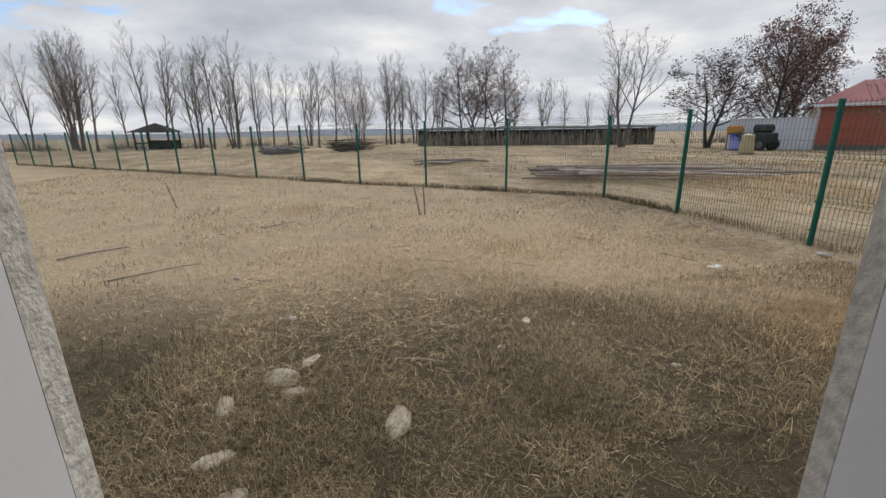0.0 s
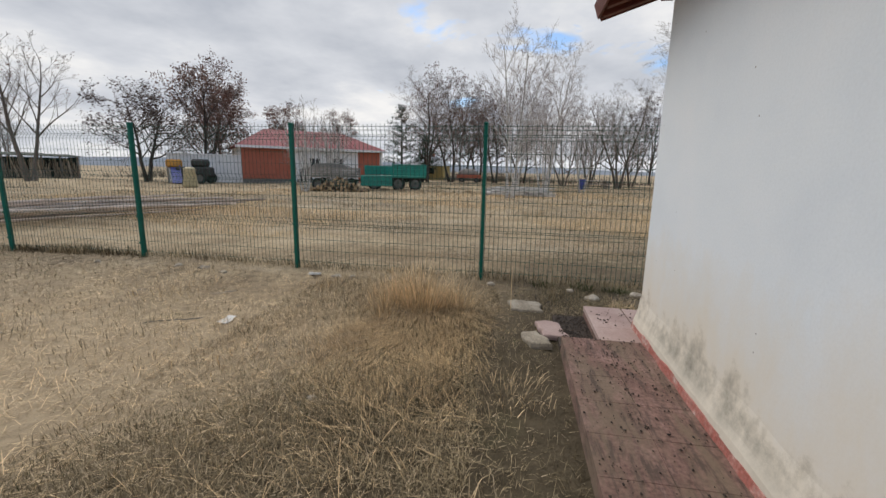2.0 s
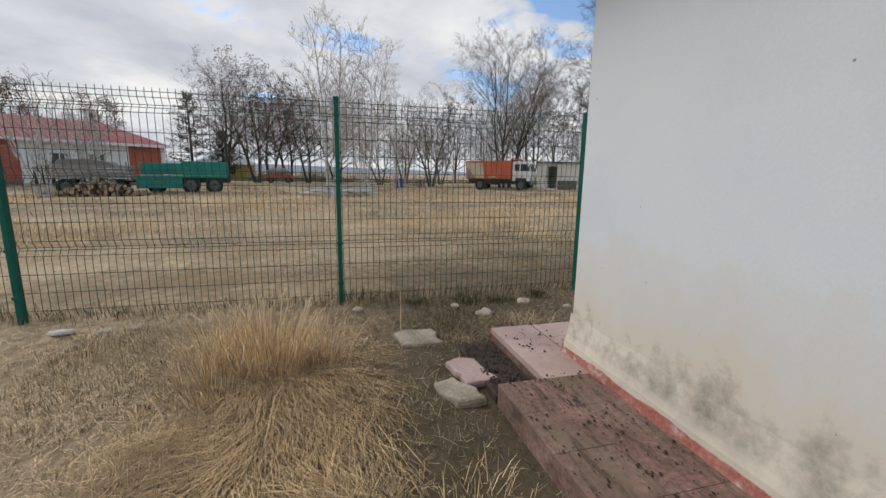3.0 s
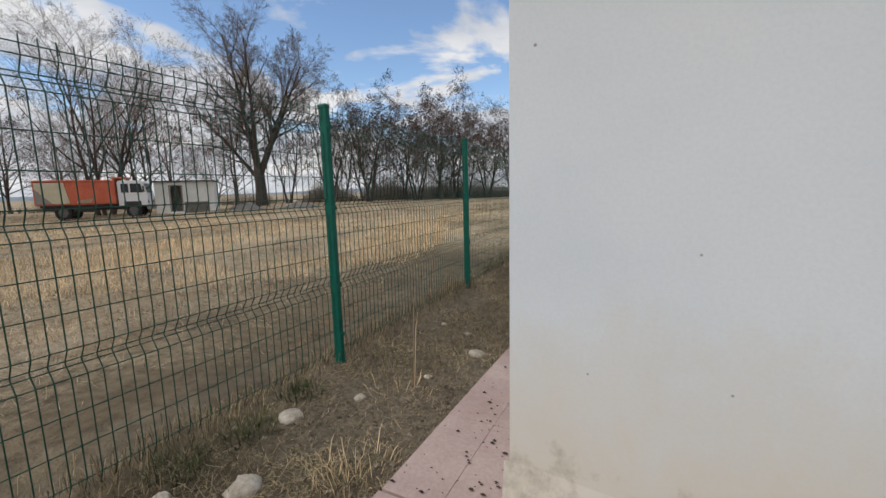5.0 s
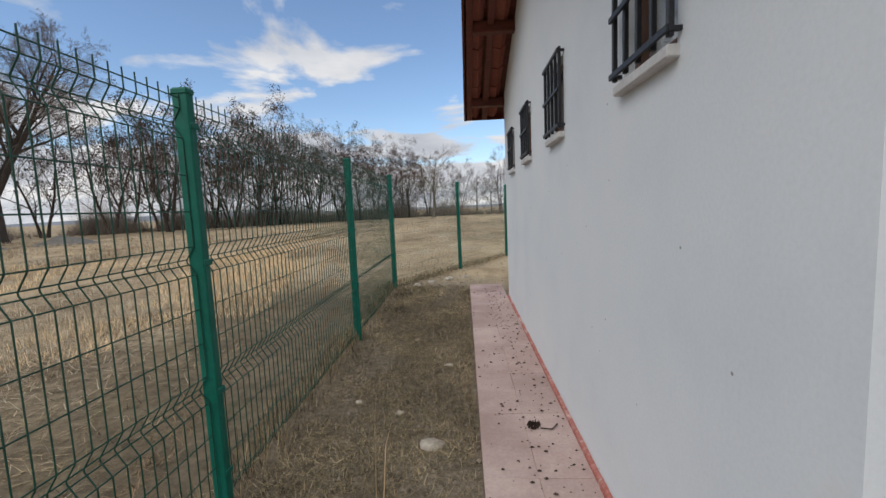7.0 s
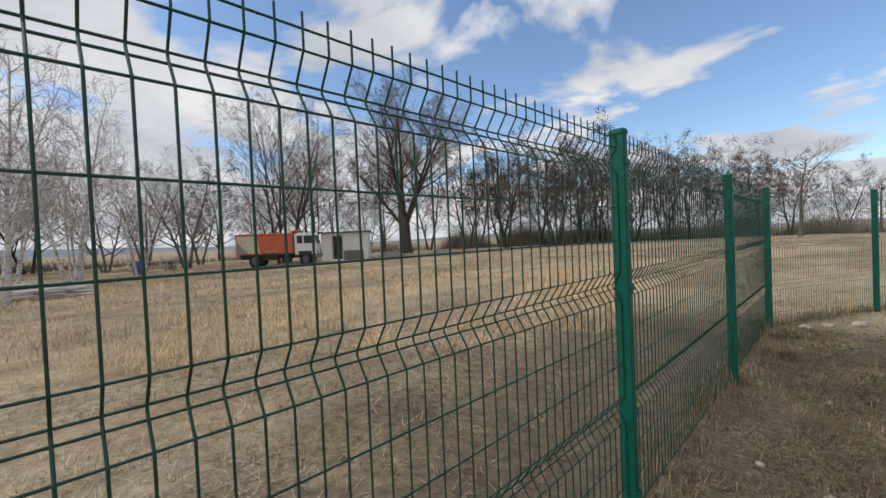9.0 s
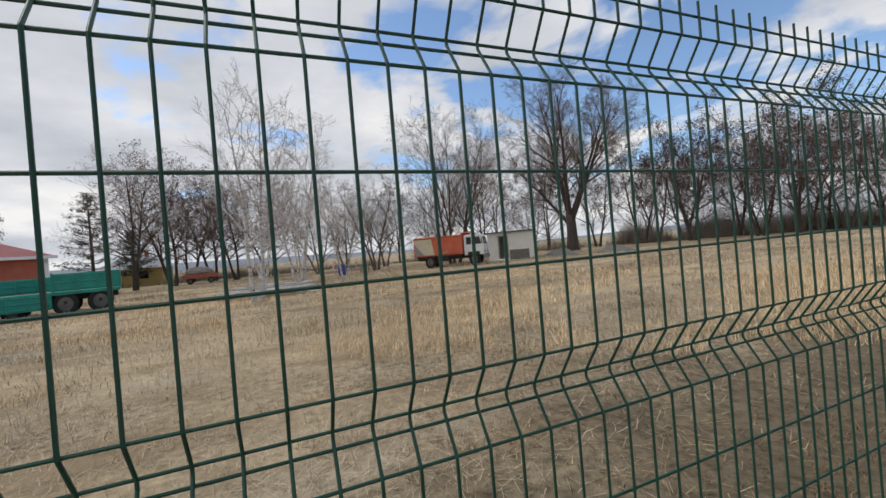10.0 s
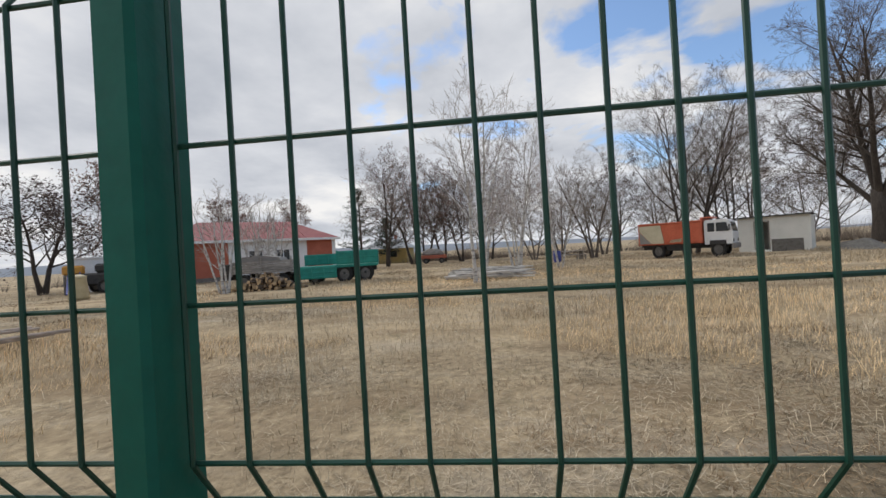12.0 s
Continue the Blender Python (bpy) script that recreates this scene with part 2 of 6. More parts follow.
def paver_material():
    """Pinkish red pressed concrete, faded, with brown silt washed along the strip."""
    m = material("red_paver", ((0.135, 0.074, 0.058), (0.205, 0.118, 0.096), (0.30, 0.19, 0.16)), scale=3.2, detail=8, rough=0.9, fine=0.6, fine_scale=48, bump=0.5,
                 bump_scale=40, vary=0.02, depth=0.006, space="Object")
    t = m.node_tree
    bsdf = t.nodes["Principled BSDF"]
    by_position(m)
    base = bsdf.inputs["Base Color"].links[0].from_socket
    geo = t.nodes.new("ShaderNodeNewGeometry")
    along = t.nodes.new("ShaderNodeMapping")
    along.inputs["Scale"].default_value = (0.45, 2.6, 1.0)
    t.links.new(geo.outputs["Position"], along.inputs["Vector"])
    a = node(t, "ShaderNodeTexNoise", i_Scale=2.2, i_Detail=9.0, i_Roughness=0.68)
    t.links.new(along.outputs[0], a.inputs["Vector"])
    c = mixed(t, ramp(t, a.outputs["Fac"], ((0.46, grey(0.0)), (0.60, grey(0.8)))), base, (0.17, 0.125, 0.085))
    c = mixed(t, ramp(t, a.outputs["Fac"], ((0.30, grey(0.6)), (0.44, grey(0.0)))), c, (0.44, 0.29, 0.265))
    grime = node(t, "ShaderNodeTexNoise", i_Scale=7.5, i_Detail=8.0, i_Roughness=0.72)
    t.links.new(along.outputs[0], grime.inputs["Vector"])
    c = mixed(t, ramp(t, grime.outputs["Fac"], ((0.50, grey(0.0)), (0.62, grey(0.8)))), c, (0.072, 0.050, 0.040))
    t.links.new(c, bsdf.inputs["Base Color"])
    return m


PLASTER = plaster_material()
GROUND = ground_material()
PAVER = paver_material()
GLASS = glass_material()
INNER = material("inner_paint", ((0.80, 0.80, 0.79), (0.86, 0.86, 0.85)), scale=2, fine=0.06, bump=0.1)
REVEAL = material("rough_render", ((0.66, 0.63, 0.56), (0.80, 0.77, 0.70)), scale=8, fine=0.3, fine_scale=60, bump=0.5, depth=0.01)
JAMB = material("white_gloss_paint", ((0.88, 0.89, 0.90), (0.92, 0.92, 0.92)), scale=2, fine=0.03, rough=0.3, bump=0.0)
PVC = material("white_pvc", ((0.80, 0.81, 0.83), (0.84, 0.84, 0.85)), scale=2, fine=0.03, rough=0.35, bump=0.0)
REDLINE = material("worn_red_paint", ((0.60, 0.50, 0.45), (0.43, 0.20, 0.165), (0.36, 0.115, 0.09), (0.47, 0.21, 0.175)), scale=11, detail=9, rough=0.8, fine=0.35, fine_scale=50,
                   bump=0.5, depth=0.01)
STAINWOOD = material("mahogany_stained_wood", ((0.085, 0.020, 0.011), (0.15, 0.032, 0.017)), scale=3, stretch=(1, 6, 6), rough=0.55, fine=0.3, fine_scale=40, bump=0.25, vary=0.15, depth=0.005)
TILE = material("roof_tile", ((0.25, 0.075, 0.05), (0.33, 0.11, 0.07)), scale=3, fine=0.3)
IRON = material("black_iron", ((0.012, 0.013, 0.016), (0.022, 0.023, 0.027)), scale=8, rough=0.45, fine=0.2, bump=0.1)
BROWNFRAME = material("brown_window_frame", ((0.085, 0.045, 0.03), (0.12, 0.065, 0.045)), scale=5, stretch=(1, 1, 0.2), rough=0.45, fine=0.2, bump=0.1)
SILL = material("pale_marble", ((0.50, 0.49, 0.48), (0.62, 0.61, 0.60)), scale=5, rough=0.6, fine=0.12, bump=0.1)
GREENPOST = material("green_powder_coat", ((0.003, 0.105, 0.074), (0.006, 0.14, 0.10)), scale=5, rough=0.5, fine=0.12, fine_scale=30, bump=0.06, spec=0.3)
GREENWIRE = material("green_wire_coat", ((0.006, 0.050, 0.034), (0.010, 0.075, 0.048)), scale=5, rough=0.45, fine=0.1, bump=0.0, spec=0.5)
STRAW = material("straw", ((0.20, 0.155, 0.093), (0.46, 0.37, 0.235)), scale=1.5, rough=0.9, fine=0.0, bump=0.0, island=0.5, spec=0.2)
SOILSTRAW = material("weathered_straw", ((0.064, 0.050, 0.028), (0.43, 0.335, 0.20)), scale=1.6, rough=0.95, fine=0.0, bump=0.0, island=0.85, spec=0.15)
PALESTRAW = material("bleached_straw", ((0.54, 0.425, 0.28), (0.80, 0.63, 0.42)), scale=0.5, rough=0.9, fine=0.0, bump=0.0, island=0.45, spec=0.2)
MATTED = material("matted_russet_straw", ((0.26, 0.17, 0.088), (0.68, 0.49, 0.27)), scale=2.0, rough=0.9, fine=0.0, bump=0.0, island=0.6, spec=0.2)
GOLDGRASS = material("golden_dry_grass", ((0.56, 0.40, 0.22), (0.76, 0.58, 0.36)), scale=0.6, rough=0.9, fine=0.0, bump=0.0, island=0.6, spec=0.2)
BROWNWEED = material("dead_brown_weed", ((0.15, 0.10, 0.058), (0.36, 0.255, 0.15)), scale=0.8, rough=0.95, fine=0.0, bump=0.0, island=0.5, spec=0.15)
GREENGRASS = material("green_weed", ((0.045, 0.060, 0.020), (0.10, 0.105, 0.045)), scale=2, rough=0.9, fine=0.0, bump=0.0, island=0.4)
FARGRASS = material("meadow_grass", ((0.26, 0.19, 0.115), (0.46, 0.375, 0.255), (0.54, 0.455, 0.335), (0.64, 0.51, 0.34)), scale=0.34, rough=0.95, fine=0.0, bump=0.0, island=0.35, spec=0.15)
DEBRIS = material("dark_litter", ((0.030, 0.022, 0.017), (0.06, 0.042, 0.03)), scale=20, fine=0.2, island=0.4, bump=0.0)
STONE = material("pale_limestone", ((0.30, 0.25, 0.19), (0.47, 0.41, 0.33), (0.57, 0.52, 0.44)), scale=9, rough=0.95, fine=0.3, fine_scale=50, bump=0.5, vary=0.15, depth=0.01)
SLABMAT = material("broken_concrete", ((0.17, 0.14, 0.10), (0.31, 0.265, 0.205), (0.40, 0.35, 0.28)), scale=6, rough=0.95, fine=0.35, fine_scale=60, bump=0.5, vary=0.12, depth=0.01)
BARK = material("grey_brown_bark", ((0.11, 0.092, 0.077), (0.19, 0.16, 0.135)), scale=2.5, stretch=(1, 1, 0.25), rough=0.95, fine=0.4, fine_scale=14, bump=0.5, depth=0.03)
DARKBARK = material("dark_bark", ((0.045, 0.036, 0.030), (0.085, 0.070, 0.057)), scale=2.5, stretch=(1, 1, 0.25), rough=0.95, fine=0.4, fine_scale=14, bump=0.5, depth=0.03)
TWIG = material("grey_twig", ((0.16, 0.135, 0.115), (0.25, 0.215, 0.185)), scale=0.6, rough=0.95, fine=0.0, bump=0.0, island=0.3)
TWIGDARK = material("dark_twig", ((0.12, 0.095, 0.080), (0.20, 0.165, 0.140)), scale=0.6, rough=0.95, fine=0.0, bump=0.0, island=0.3)
TWIGPALE = material("pale_birch_twig", ((0.27, 0.225, 0.205), (0.40, 0.35, 0.32)), scale=0.6, rough=0.95, fine=0.0, bump=0.0, island=0.3)
BIRCH = material("white_birch_bark", ((0.10, 0.09, 0.08), (0.52, 0.49, 0.45), (0.62, 0.59, 0.55)), scale=3.0, stretch=(0.6, 0.6, 3.0), rough=0.8, fine=0.2, fine_scale=20, bump=0.2)
POD = material("dry_brown_leaf", ((0.045, 0.030, 0.026), (0.090, 0.055, 0.046)), scale=0.5, rough=0.9, fine=0.0, bump=0.0, island=0.5)
REDLEAF = material("russet_dry_leaf", ((0.14, 0.080, 0.064), (0.23, 0.135, 0.105)), scale=0.5, rough=0.9, fine=0.0, bump=0.0, island=0.5)
NEEDLE = material("pine_needles", ((0.018, 0.030, 0.018), (0.042, 0.060, 0.036)), scale=0.8, rough=0.85, fine=0.0, bump=0.0, island=0.45)
GREENPAINT = material("sea_green_truck_paint", ((0.012, 0.19, 0.145), (0.022, 0.29, 0.225)), scale=2, rough=0.5, fine=0.15, fine_scale=15, bump=0.08)
REDPAINT = material("orange_red_truck_paint", ((0.46, 0.095, 0.045), (0.58, 0.14, 0.07)), scale=1.5, rough=0.55, fine=0.2, fine_scale=10, bump=0.08)
CREAM = material("cream_truck_paint", ((0.46, 0.41, 0.28), (0.58, 0.52, 0.37)), scale=2, rough=0.6, fine=0.2, bump=0.05)
GREYPAINT = material("grey_truck_paint", ((0.20, 0.185, 0.17), (0.28, 0.26, 0.24)), scale=2, rough=0.6, fine=0.2, bump=0.05)
WHITEPAINT = material("white_truck_paint", ((0.66, 0.66, 0.65), (0.76, 0.76, 0.75)), scale=2, rough=0.4, fine=0.1, bump=0.0)
RUBBER = material("tyre_rubber", ((0.018, 0.017, 0.016), (0.035, 0.033, 0.030)), scale=6, rough=0.9, fine=0.3, bump=0.2)
STEEL = material("dusty_steel", ((0.10, 0.095, 0.085), (0.19, 0.18, 0.165)), scale=4, rough=0.6, metal=0.3, fine=0.3, bump=0.1)
DARKSTEEL = material("dark_chassis", ((0.025, 0.024, 0.023), (0.050, 0.047, 0.044)), scale=4, rough=0.7, fine=0.3, bump=0.1)
DARKGLASS = material("dark_window", ((0.020, 0.023, 0.026), (0.035, 0.038, 0.042)), scale=1, rough=0.1, fine=0.0, bump=0.0, spec=0.6)
OLDWOOD = material("weathered_grey_wood", ((0.22, 0.195, 0.17), (0.38, 0.345, 0.305)), scale=3, stretch=(0.3, 2, 2), rough=0.95, fine=0.4, fine_scale=12, bump=0.4, vary=0.2)
POLEWOOD = material("debarked_pole", ((0.30, 0.24, 0.19), (0.62, 0.52, 0.44)), scale=2, stretch=(0.3, 2, 2), rough=0.9, fine=0.3, fine_scale=12, bump=0.3, vary=0.45)
LOGBARK = material("firewood_bark", ((0.13, 0.095, 0.068), (0.23, 0.175, 0.125)), scale=5, rough=0.95, fine=0.4, bump=0.4, vary=0.3)
LOGEND = material("cut_wood_end", ((0.36, 0.24, 0.13), (0.50, 0.36, 0.21)), scale=6, rough=0.9, fine=0.25, bump=0.2, vary=0.25)
SHEDROOF = material("mossy_felt_roof", ((0.045, 0.055, 0.040), (0.085, 0.090, 0.070)), scale=1.2, rough=0.95, fine=0.4, fine_scale=8, bump=0.3)
SHEDDARK = material("dark_shed_boards", ((0.030, 0.026, 0.022), (0.060, 0.050, 0.042)), scale=2, stretch=(3, 3, 0.3), rough=0.95, fine=0.3, bump=0.3)
STICK = material("stacked_sticks", ((0.24, 0.18, 0.125), (0.50, 0.40, 0.29)), scale=1.0, rough=0.95, fine=0.0, bump=0.0, island=0.55)
SIDEPAVER = material("pink_concrete_flag", ((0.34, 0.235, 0.205), (0.43, 0.31, 0.278), (0.51, 0.39, 0.35)), scale=2.2, detail=8, rough=0.92, fine=0.12, fine_scale=60, bump=0.3, bump_scale=40,
                     vary=0.06, depth=0.005)
by_position(SIDEPAVER)
BARNROOF = material("dull_red_sheet_roof", ((0.25, 0.06, 0.062), (0.32, 0.09, 0.09)), scale=0.8, rough=0.7, fine=0.15, bump=0.1)
BARNRED = material("brick_red_render", ((0.38, 0.11, 0.065), (0.47, 0.15, 0.095)), scale=1.2, rough=0.9, fine=0.2, bump=0.15)
BARNWHITE = material("weathered_white_render", ((0.74, 0.73, 0.71), (0.84, 0.83, 0.81)), scale=0.9, rough=0.9, fine=0.2, bump=0.15)
YELLOWWALL = material("ochre_yellow_render", ((0.58, 0.44, 0.17), (0.68, 0.53, 0.23)), scale=1.0, rough=0.9, fine=0.2, bump=0.1)
ZINC = material("grey_sheet_roof", ((0.26, 0.28, 0.30), (0.36, 0.38, 0.40)), scale=1.0, rough=0.6, fine=0.2, bump=0.1)
HUTWALL = material("grey_hut_render", ((0.70, 0.69, 0.62), (0.82, 0.80, 0.73)), scale=1.1, rough=0.95, fine=0.25, bump=0.2)
GRAVEL = material("grey_gravel", ((0.13, 0.12, 0.105), (0.22, 0.205, 0.18)), scale=4, rough=0.95, fine=0.5, fine_scale=25, bump=0.6)
BINMAT = material("beige_bin_plastic", ((0.44, 0.36, 0.20), (0.54, 0.45, 0.27)), scale=3, rough=0.6, fine=0.15, bump=0.05)
BLUEPLASTIC = material("blue_plastic", ((0.04, 0.055, 0.22), (0.06, 0.08, 0.30)), scale=3, rough=0.5, fine=0.1, bump=0.0)
ORANGEPLASTIC = material("orange_plastic", ((0.50, 0.22, 0.03), (0.60, 0.29, 0.05)), scale=3, rough=0.5, fine=0.1, bump=0.0)
CRUMB = material("soil_clod", ((0.12, 0.095, 0.068), (0.27, 0.225, 0.17)), scale=6, rough=0.95, fine=0.3, fine_scale=80, bump=0.3, island=0.45)
PAPER = material("white_litter", ((0.62, 0.60, 0.56), (0.74, 0.72, 0.69)), scale=8, rough=0.9, fine=0.1, bump=0.1)
HEDGE = material("bare_scrub", ((0.17, 0.14, 0.115), (0.30, 0.25, 0.205)), scale=0.3, rough=0.95, fine=0.0, bump=0.0, island=0.4)
# the blue-grey of aerial haze is put into the colour of the hills
HAZEHILL = material("hazy_far_hill", ((0.20, 0.225, 0.26), (0.25, 0.275, 0.31)), scale=0.01, rough=1.0, fine=0.0, bump=0.0)

# ---- mesh helpers ----


class Shape:
    """Gathers vertices and faces of one mesh."""

    def __init__(self):
        self.v, self.f, self.smooth = [], [], False

    def quad(self, a, b, c, d):
        n = len(self.v)
        self.v += [tuple(a), tuple(b), tuple(c), tuple(d)]
        self.f.append((n, n + 1, n + 2, n + 3))
        return self

    def tri(self, a, b, c):
        n = len(self.v)
        self.v += [tuple(a), tuple(b), tuple(c)]
        self.f.append((n, n + 1, n + 2))
        return self

    def box(self, lo, hi, m=None, bevel=0.0):
        """A box from corner to corner; bevel cuts its edges."""
        (x0, y0, z0), (x1, y1, z1) = lo, hi
        if bevel <= 0:
            pts = [(x, y, z) for x in (x0, x1) for y in (y0, y1) for z in (z0, z1)]
            fs = [(0, 1, 3, 2), (4, 6, 7, 5), (0, 4, 5, 1), (2, 3, 7, 6), (0, 2, 6, 4), (1, 5, 7, 3)]
        else:
            b = min(bevel, 0.45 * min(abs(x1 - x0), abs(y1 - y0), abs(z1 - z0)))
            pts, at = [], {}
            for i in (0, 1):
                for j in (0, 1):
                    for k in (0, 1):
                        base = [(x0, x1)[i], (y0, y1)[j], (z0, z1)[k]]
                        ins = [(b, -b)[i], (b, -b)[j], (b, -b)[k]]
                        for ax in range(3):
                            p = [base[q] + (ins[q] if q != ax else 0) for q in range(3)]
                            at[i, j, k, ax] = len(pts)
                            pts.append(tuple(p))
            fs = []
            order = ((0, 0), (1, 0), (1, 1), (0, 1))
            for s in (0, 1):
                fs.append(tuple(at[s, j, k, 0] for j, k in (order if s else order[::-1])))
                fs.append(tuple(at[i, s, k, 1] for i, k in (order[::-1] if s else order)))
                fs.append(tuple(at[i, j, s, 2] for i, j in (order if s else order[::-1])))
            for p in (0, 1):
                for q in (0, 1):
                    fs.append((at[p, q, 0, 0], at[p, q, 1, 0], at[p, q, 1, 1], at[p, q, 0, 1]) if p != q else (at[p, q, 0, 0], at[p, q, 0, 1], at[p, q, 1, 1], at[p, q, 1, 0]))
                    fs.append((at[p, 0, q, 0], at[p, 1, q, 0], at[p, 1, q, 2], at[p, 0, q, 2]) if p == q else (at[p, 0, q, 0], at[p, 0, q, 2], at[p, 1, q, 2], at[p, 1, q, 0]))
                    fs.append((at[0, p, q, 1], at[1, p, q, 1], at[1, p, q, 2], at[0, p, q, 2]) if p != q else (at[0, p, q, 1], at[0, p, q, 2], at[1, p, q, 2], at[1, p, q, 1]))
            for i in (0, 1):
                for j in (0, 1):
                    for k in (0, 1):
                        t3 = (at[i, j, k, 0], at[i, j, k, 1], at[i, j, k, 2])
                        fs.append(t3 if (i + j + k) % 2 else t3[::-1])
        n = len(self.v)
        if m is not None:
            pts = [tuple(m @ Vector(p)) for p in pts]
        self.v += pts
        self.f += [tuple(n + a for a in f) for f in fs]
        return self

    def tube(self, path, radii, sides=6, cap=True):
        """A round bar along a path; radii is one number or one for each point."""
        path = [Vector(p) for p in path]
        if isinstance(radii, (int, float)):
            radii = [radii] * len(path)
        n0, last = len(self.v), None
        for k, p in enumerate(path):
            d = (path[min(k + 1, len(path) - 1)] - path[max(k - 1, 0)]).normalized()
            if last is None:
                a = d.orthogonal().normalized()
            else:
                a = (last - d * last.dot(d))
                a = a.normalized() if a.length > 1e-6 else d.orthogonal().normalized()
            last = a
            b = d.cross(a)
            for s in range(sides):
                w = 2 * math.pi * s / sides
                self.v.append(tuple(p + (a * math.cos(w) + b * math.sin(w)) * radii[k]))
        for k in range(len(path) - 1):
            for s in range(sides):
                q = (s + 1) % sides
                self.f.append((n0 + k * sides + s, n0 + k * sides + q, n0 + (k + 1) * sides + q, n0 + (k + 1) * sides + s))
        if cap:
            self.f.append(tuple(n0 + s for s in reversed(range(sides))))
            e = n0 + (len(path) - 1) * sides
            self.f.append(tuple(e + s for s in range(sides)))
        return self

    def prism(self, outline, z0, z1, m=None):
        """An outline in x, y raised from z0 to z1."""
        n, k = len(self.v), len(outline)
        pts = [(x, y, z0) for x, y in outline] + [(x, y, z1) for x, y in outline]
        if m is not None:
            pts = [tuple(m @ Vector(p)) for p in pts]
        self.v += pts
        self.f.append(tuple(n + i for i in reversed(range(k))))
        self.f.append(tuple(n + k + i for i in range(k)))
        for i in range(k):
            j = (i + 1) % k
            self.f.append((n + i, n + j, n + k + j, n + k + i))
        return self

    def mesh(self, name, mat):
        d = bpy.data.meshes.new(name)
        d.from_pydata(self.v, [], self.f)
        d.materials.append(mat)
        if self.smooth:
            d.polygons.foreach_set("use_smooth", [True] * len(d.polygons))
        d.update()
        return d


def thing(name, label, category, group="", kind="", at=None):
    """An Empty that carries the parts of one thing."""
    ob = new(name)
    ob.empty_display_size = 0.1
    if at is not None:
        ob.matrix_basis = at
    return tagged(ob, label, category, group, kind)


def part(name, shape, mat, parent, label=""):
    """One mesh object under a thing or a part, in the parent's own space."""
    data = shape if isinstance(shape, bpy.types.Mesh) else shape.mesh(name, mat)
    ob = new(name, data)
    ob.parent = parent
    return tagged(ob, label)


def solid(name, shape, mat, label, category, group="", kind="", at=None):
    """A thing that is one mesh."""
    data = shape if isinstance(shape, bpy.types.Mesh) else shape.mesh(name, mat)
    ob = new(name, data)
    if at is not None:
        ob.matrix_basis = at
    return tagged(ob, label, category, group, kind)


def ellipse(n, rx, ry, rng=None, jag=0.0):
    return [((1 + (rng.uniform(-jag, jag) if rng else 0)) * rx * math.cos(2 * math.pi * i / n), (1 + (rng.uniform(-jag, jag) if rng else 0)) * ry * math.sin(2 * math.pi * i / n)) for i in range(n)]


def rock(rng, sx, sy, sz):
    """A lump of stone with a flat foot."""
    bm = bmesh.new()
    bmesh.ops.create_icosphere(bm, subdivisions=2, radius=1.0)
    off = Vector((rng.uniform(-9, 9), rng.uniform(-9, 9), rng.uniform(-9, 9)))
    for v in bm.verts:
        k = 1 + 0.35 * noise.noise(v.co * 1.3 + off) + 0.15 * noise.noise(v.co * 3.1 + off)
        v.co = Vector((v.co.x * sx * k, v.co.y * sy * k, max(-0.35, v.co.z) * sz * k))
    s = Shape()
    s.v = [tuple(v.co) for v in bm.verts]
    s.f = [tuple(v.index for v in f.verts) for f in bm.faces]
    bm.free()
    return s


def ground_z(x, y):
    """The lie of the land: level, with low bumps and a slight rise under the far end of the side fence."""
    near = max(0.0, 1 - math.hypot(x, y) / 60)
    h = 0.035 * near * noise.noise(Vector((x * 0.55, y * 0.55, 0.3))) + 0.018 * near * noise.noise(Vector((x * 1.9, y * 1.9, 4.1)))
    rise = max(0.0, 1 - math.hypot(x - 1.7, y + 6.3) / 2.6)
    return h + 0.07 * rise * rise * (3 - 2 * rise)

# ---- ground ----


def build_ground():
    s = Shape()
    s.smooth = True
    line = [-1600, -700, -300, -140, -80, -45, -28]
    fine = [-18 + 0.3 * i for i in range(121)]
    xs = line + fine + [-v for v in reversed(line)]
    n = len(xs)
    for y in xs:
        for x in xs:
            s.v.append((x, y + 1, ground_z(x, y + 1)))
    for j in range(n - 1):
        for i in range(n - 1):
            s.f.append((j * n + i, j * n + i + 1, (j + 1) * n + i + 1, (j + 1) * n + i))
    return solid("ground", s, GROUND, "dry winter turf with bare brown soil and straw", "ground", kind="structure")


build_ground()

# ---- house ----
HX, HY, WALLTOP, EAVE, SLOPE = -8.0, -5.0, 2.775, 0.42, 0.335
DOOR = (-4.562, -3.743, 0.12, 2.16)
WINDOWS = [-0.73, -1.95, -3.07, -4.18]
WZ0, WZ1, WHALF = 1.75, 2.16, 0.18


def holed_wall(us, vs, holes, place, back):
    """A wall over a grid of u and v with holes, as faces on both sides and in the reveals."""
    s = Shape()

    def is_open(i, j):
        if i < 0 or j < 0 or i >= len(us) - 1 or j >= len(vs) - 1:
            return True
        u, v = (us[i] + us[i + 1]) / 2, (vs[j] + vs[j + 1]) / 2
        return any(a < u < b and c < v < d for a, b, c, d in holes)

    for i in range(len(us) - 1):
        for j in range(len(vs) - 1):
            if is_open(i, j):
                continue
            a, b, c, d = us[i], us[i + 1], vs[j], vs[j + 1]
            s.quad(place(a, c, 0), place(b, c, 0), place(b, d, 0), place(a, d, 0))
            s.quad(place(a, c, back), place(a, d, back), place(b, d, back), place(b, c, back))
            for di, dj, p, q in ((-1, 0, (a, c), (a, d)), (1, 0, (b, c), (b, d)), (0, -1, (a, c), (b, c)), (0, 1, (a, d), (b, d))):
                if is_open(i + di, j + dj):
                    s.quad(place(*p, 0), place(*q, 0), place(*q, back), place(*p, back))
    return s


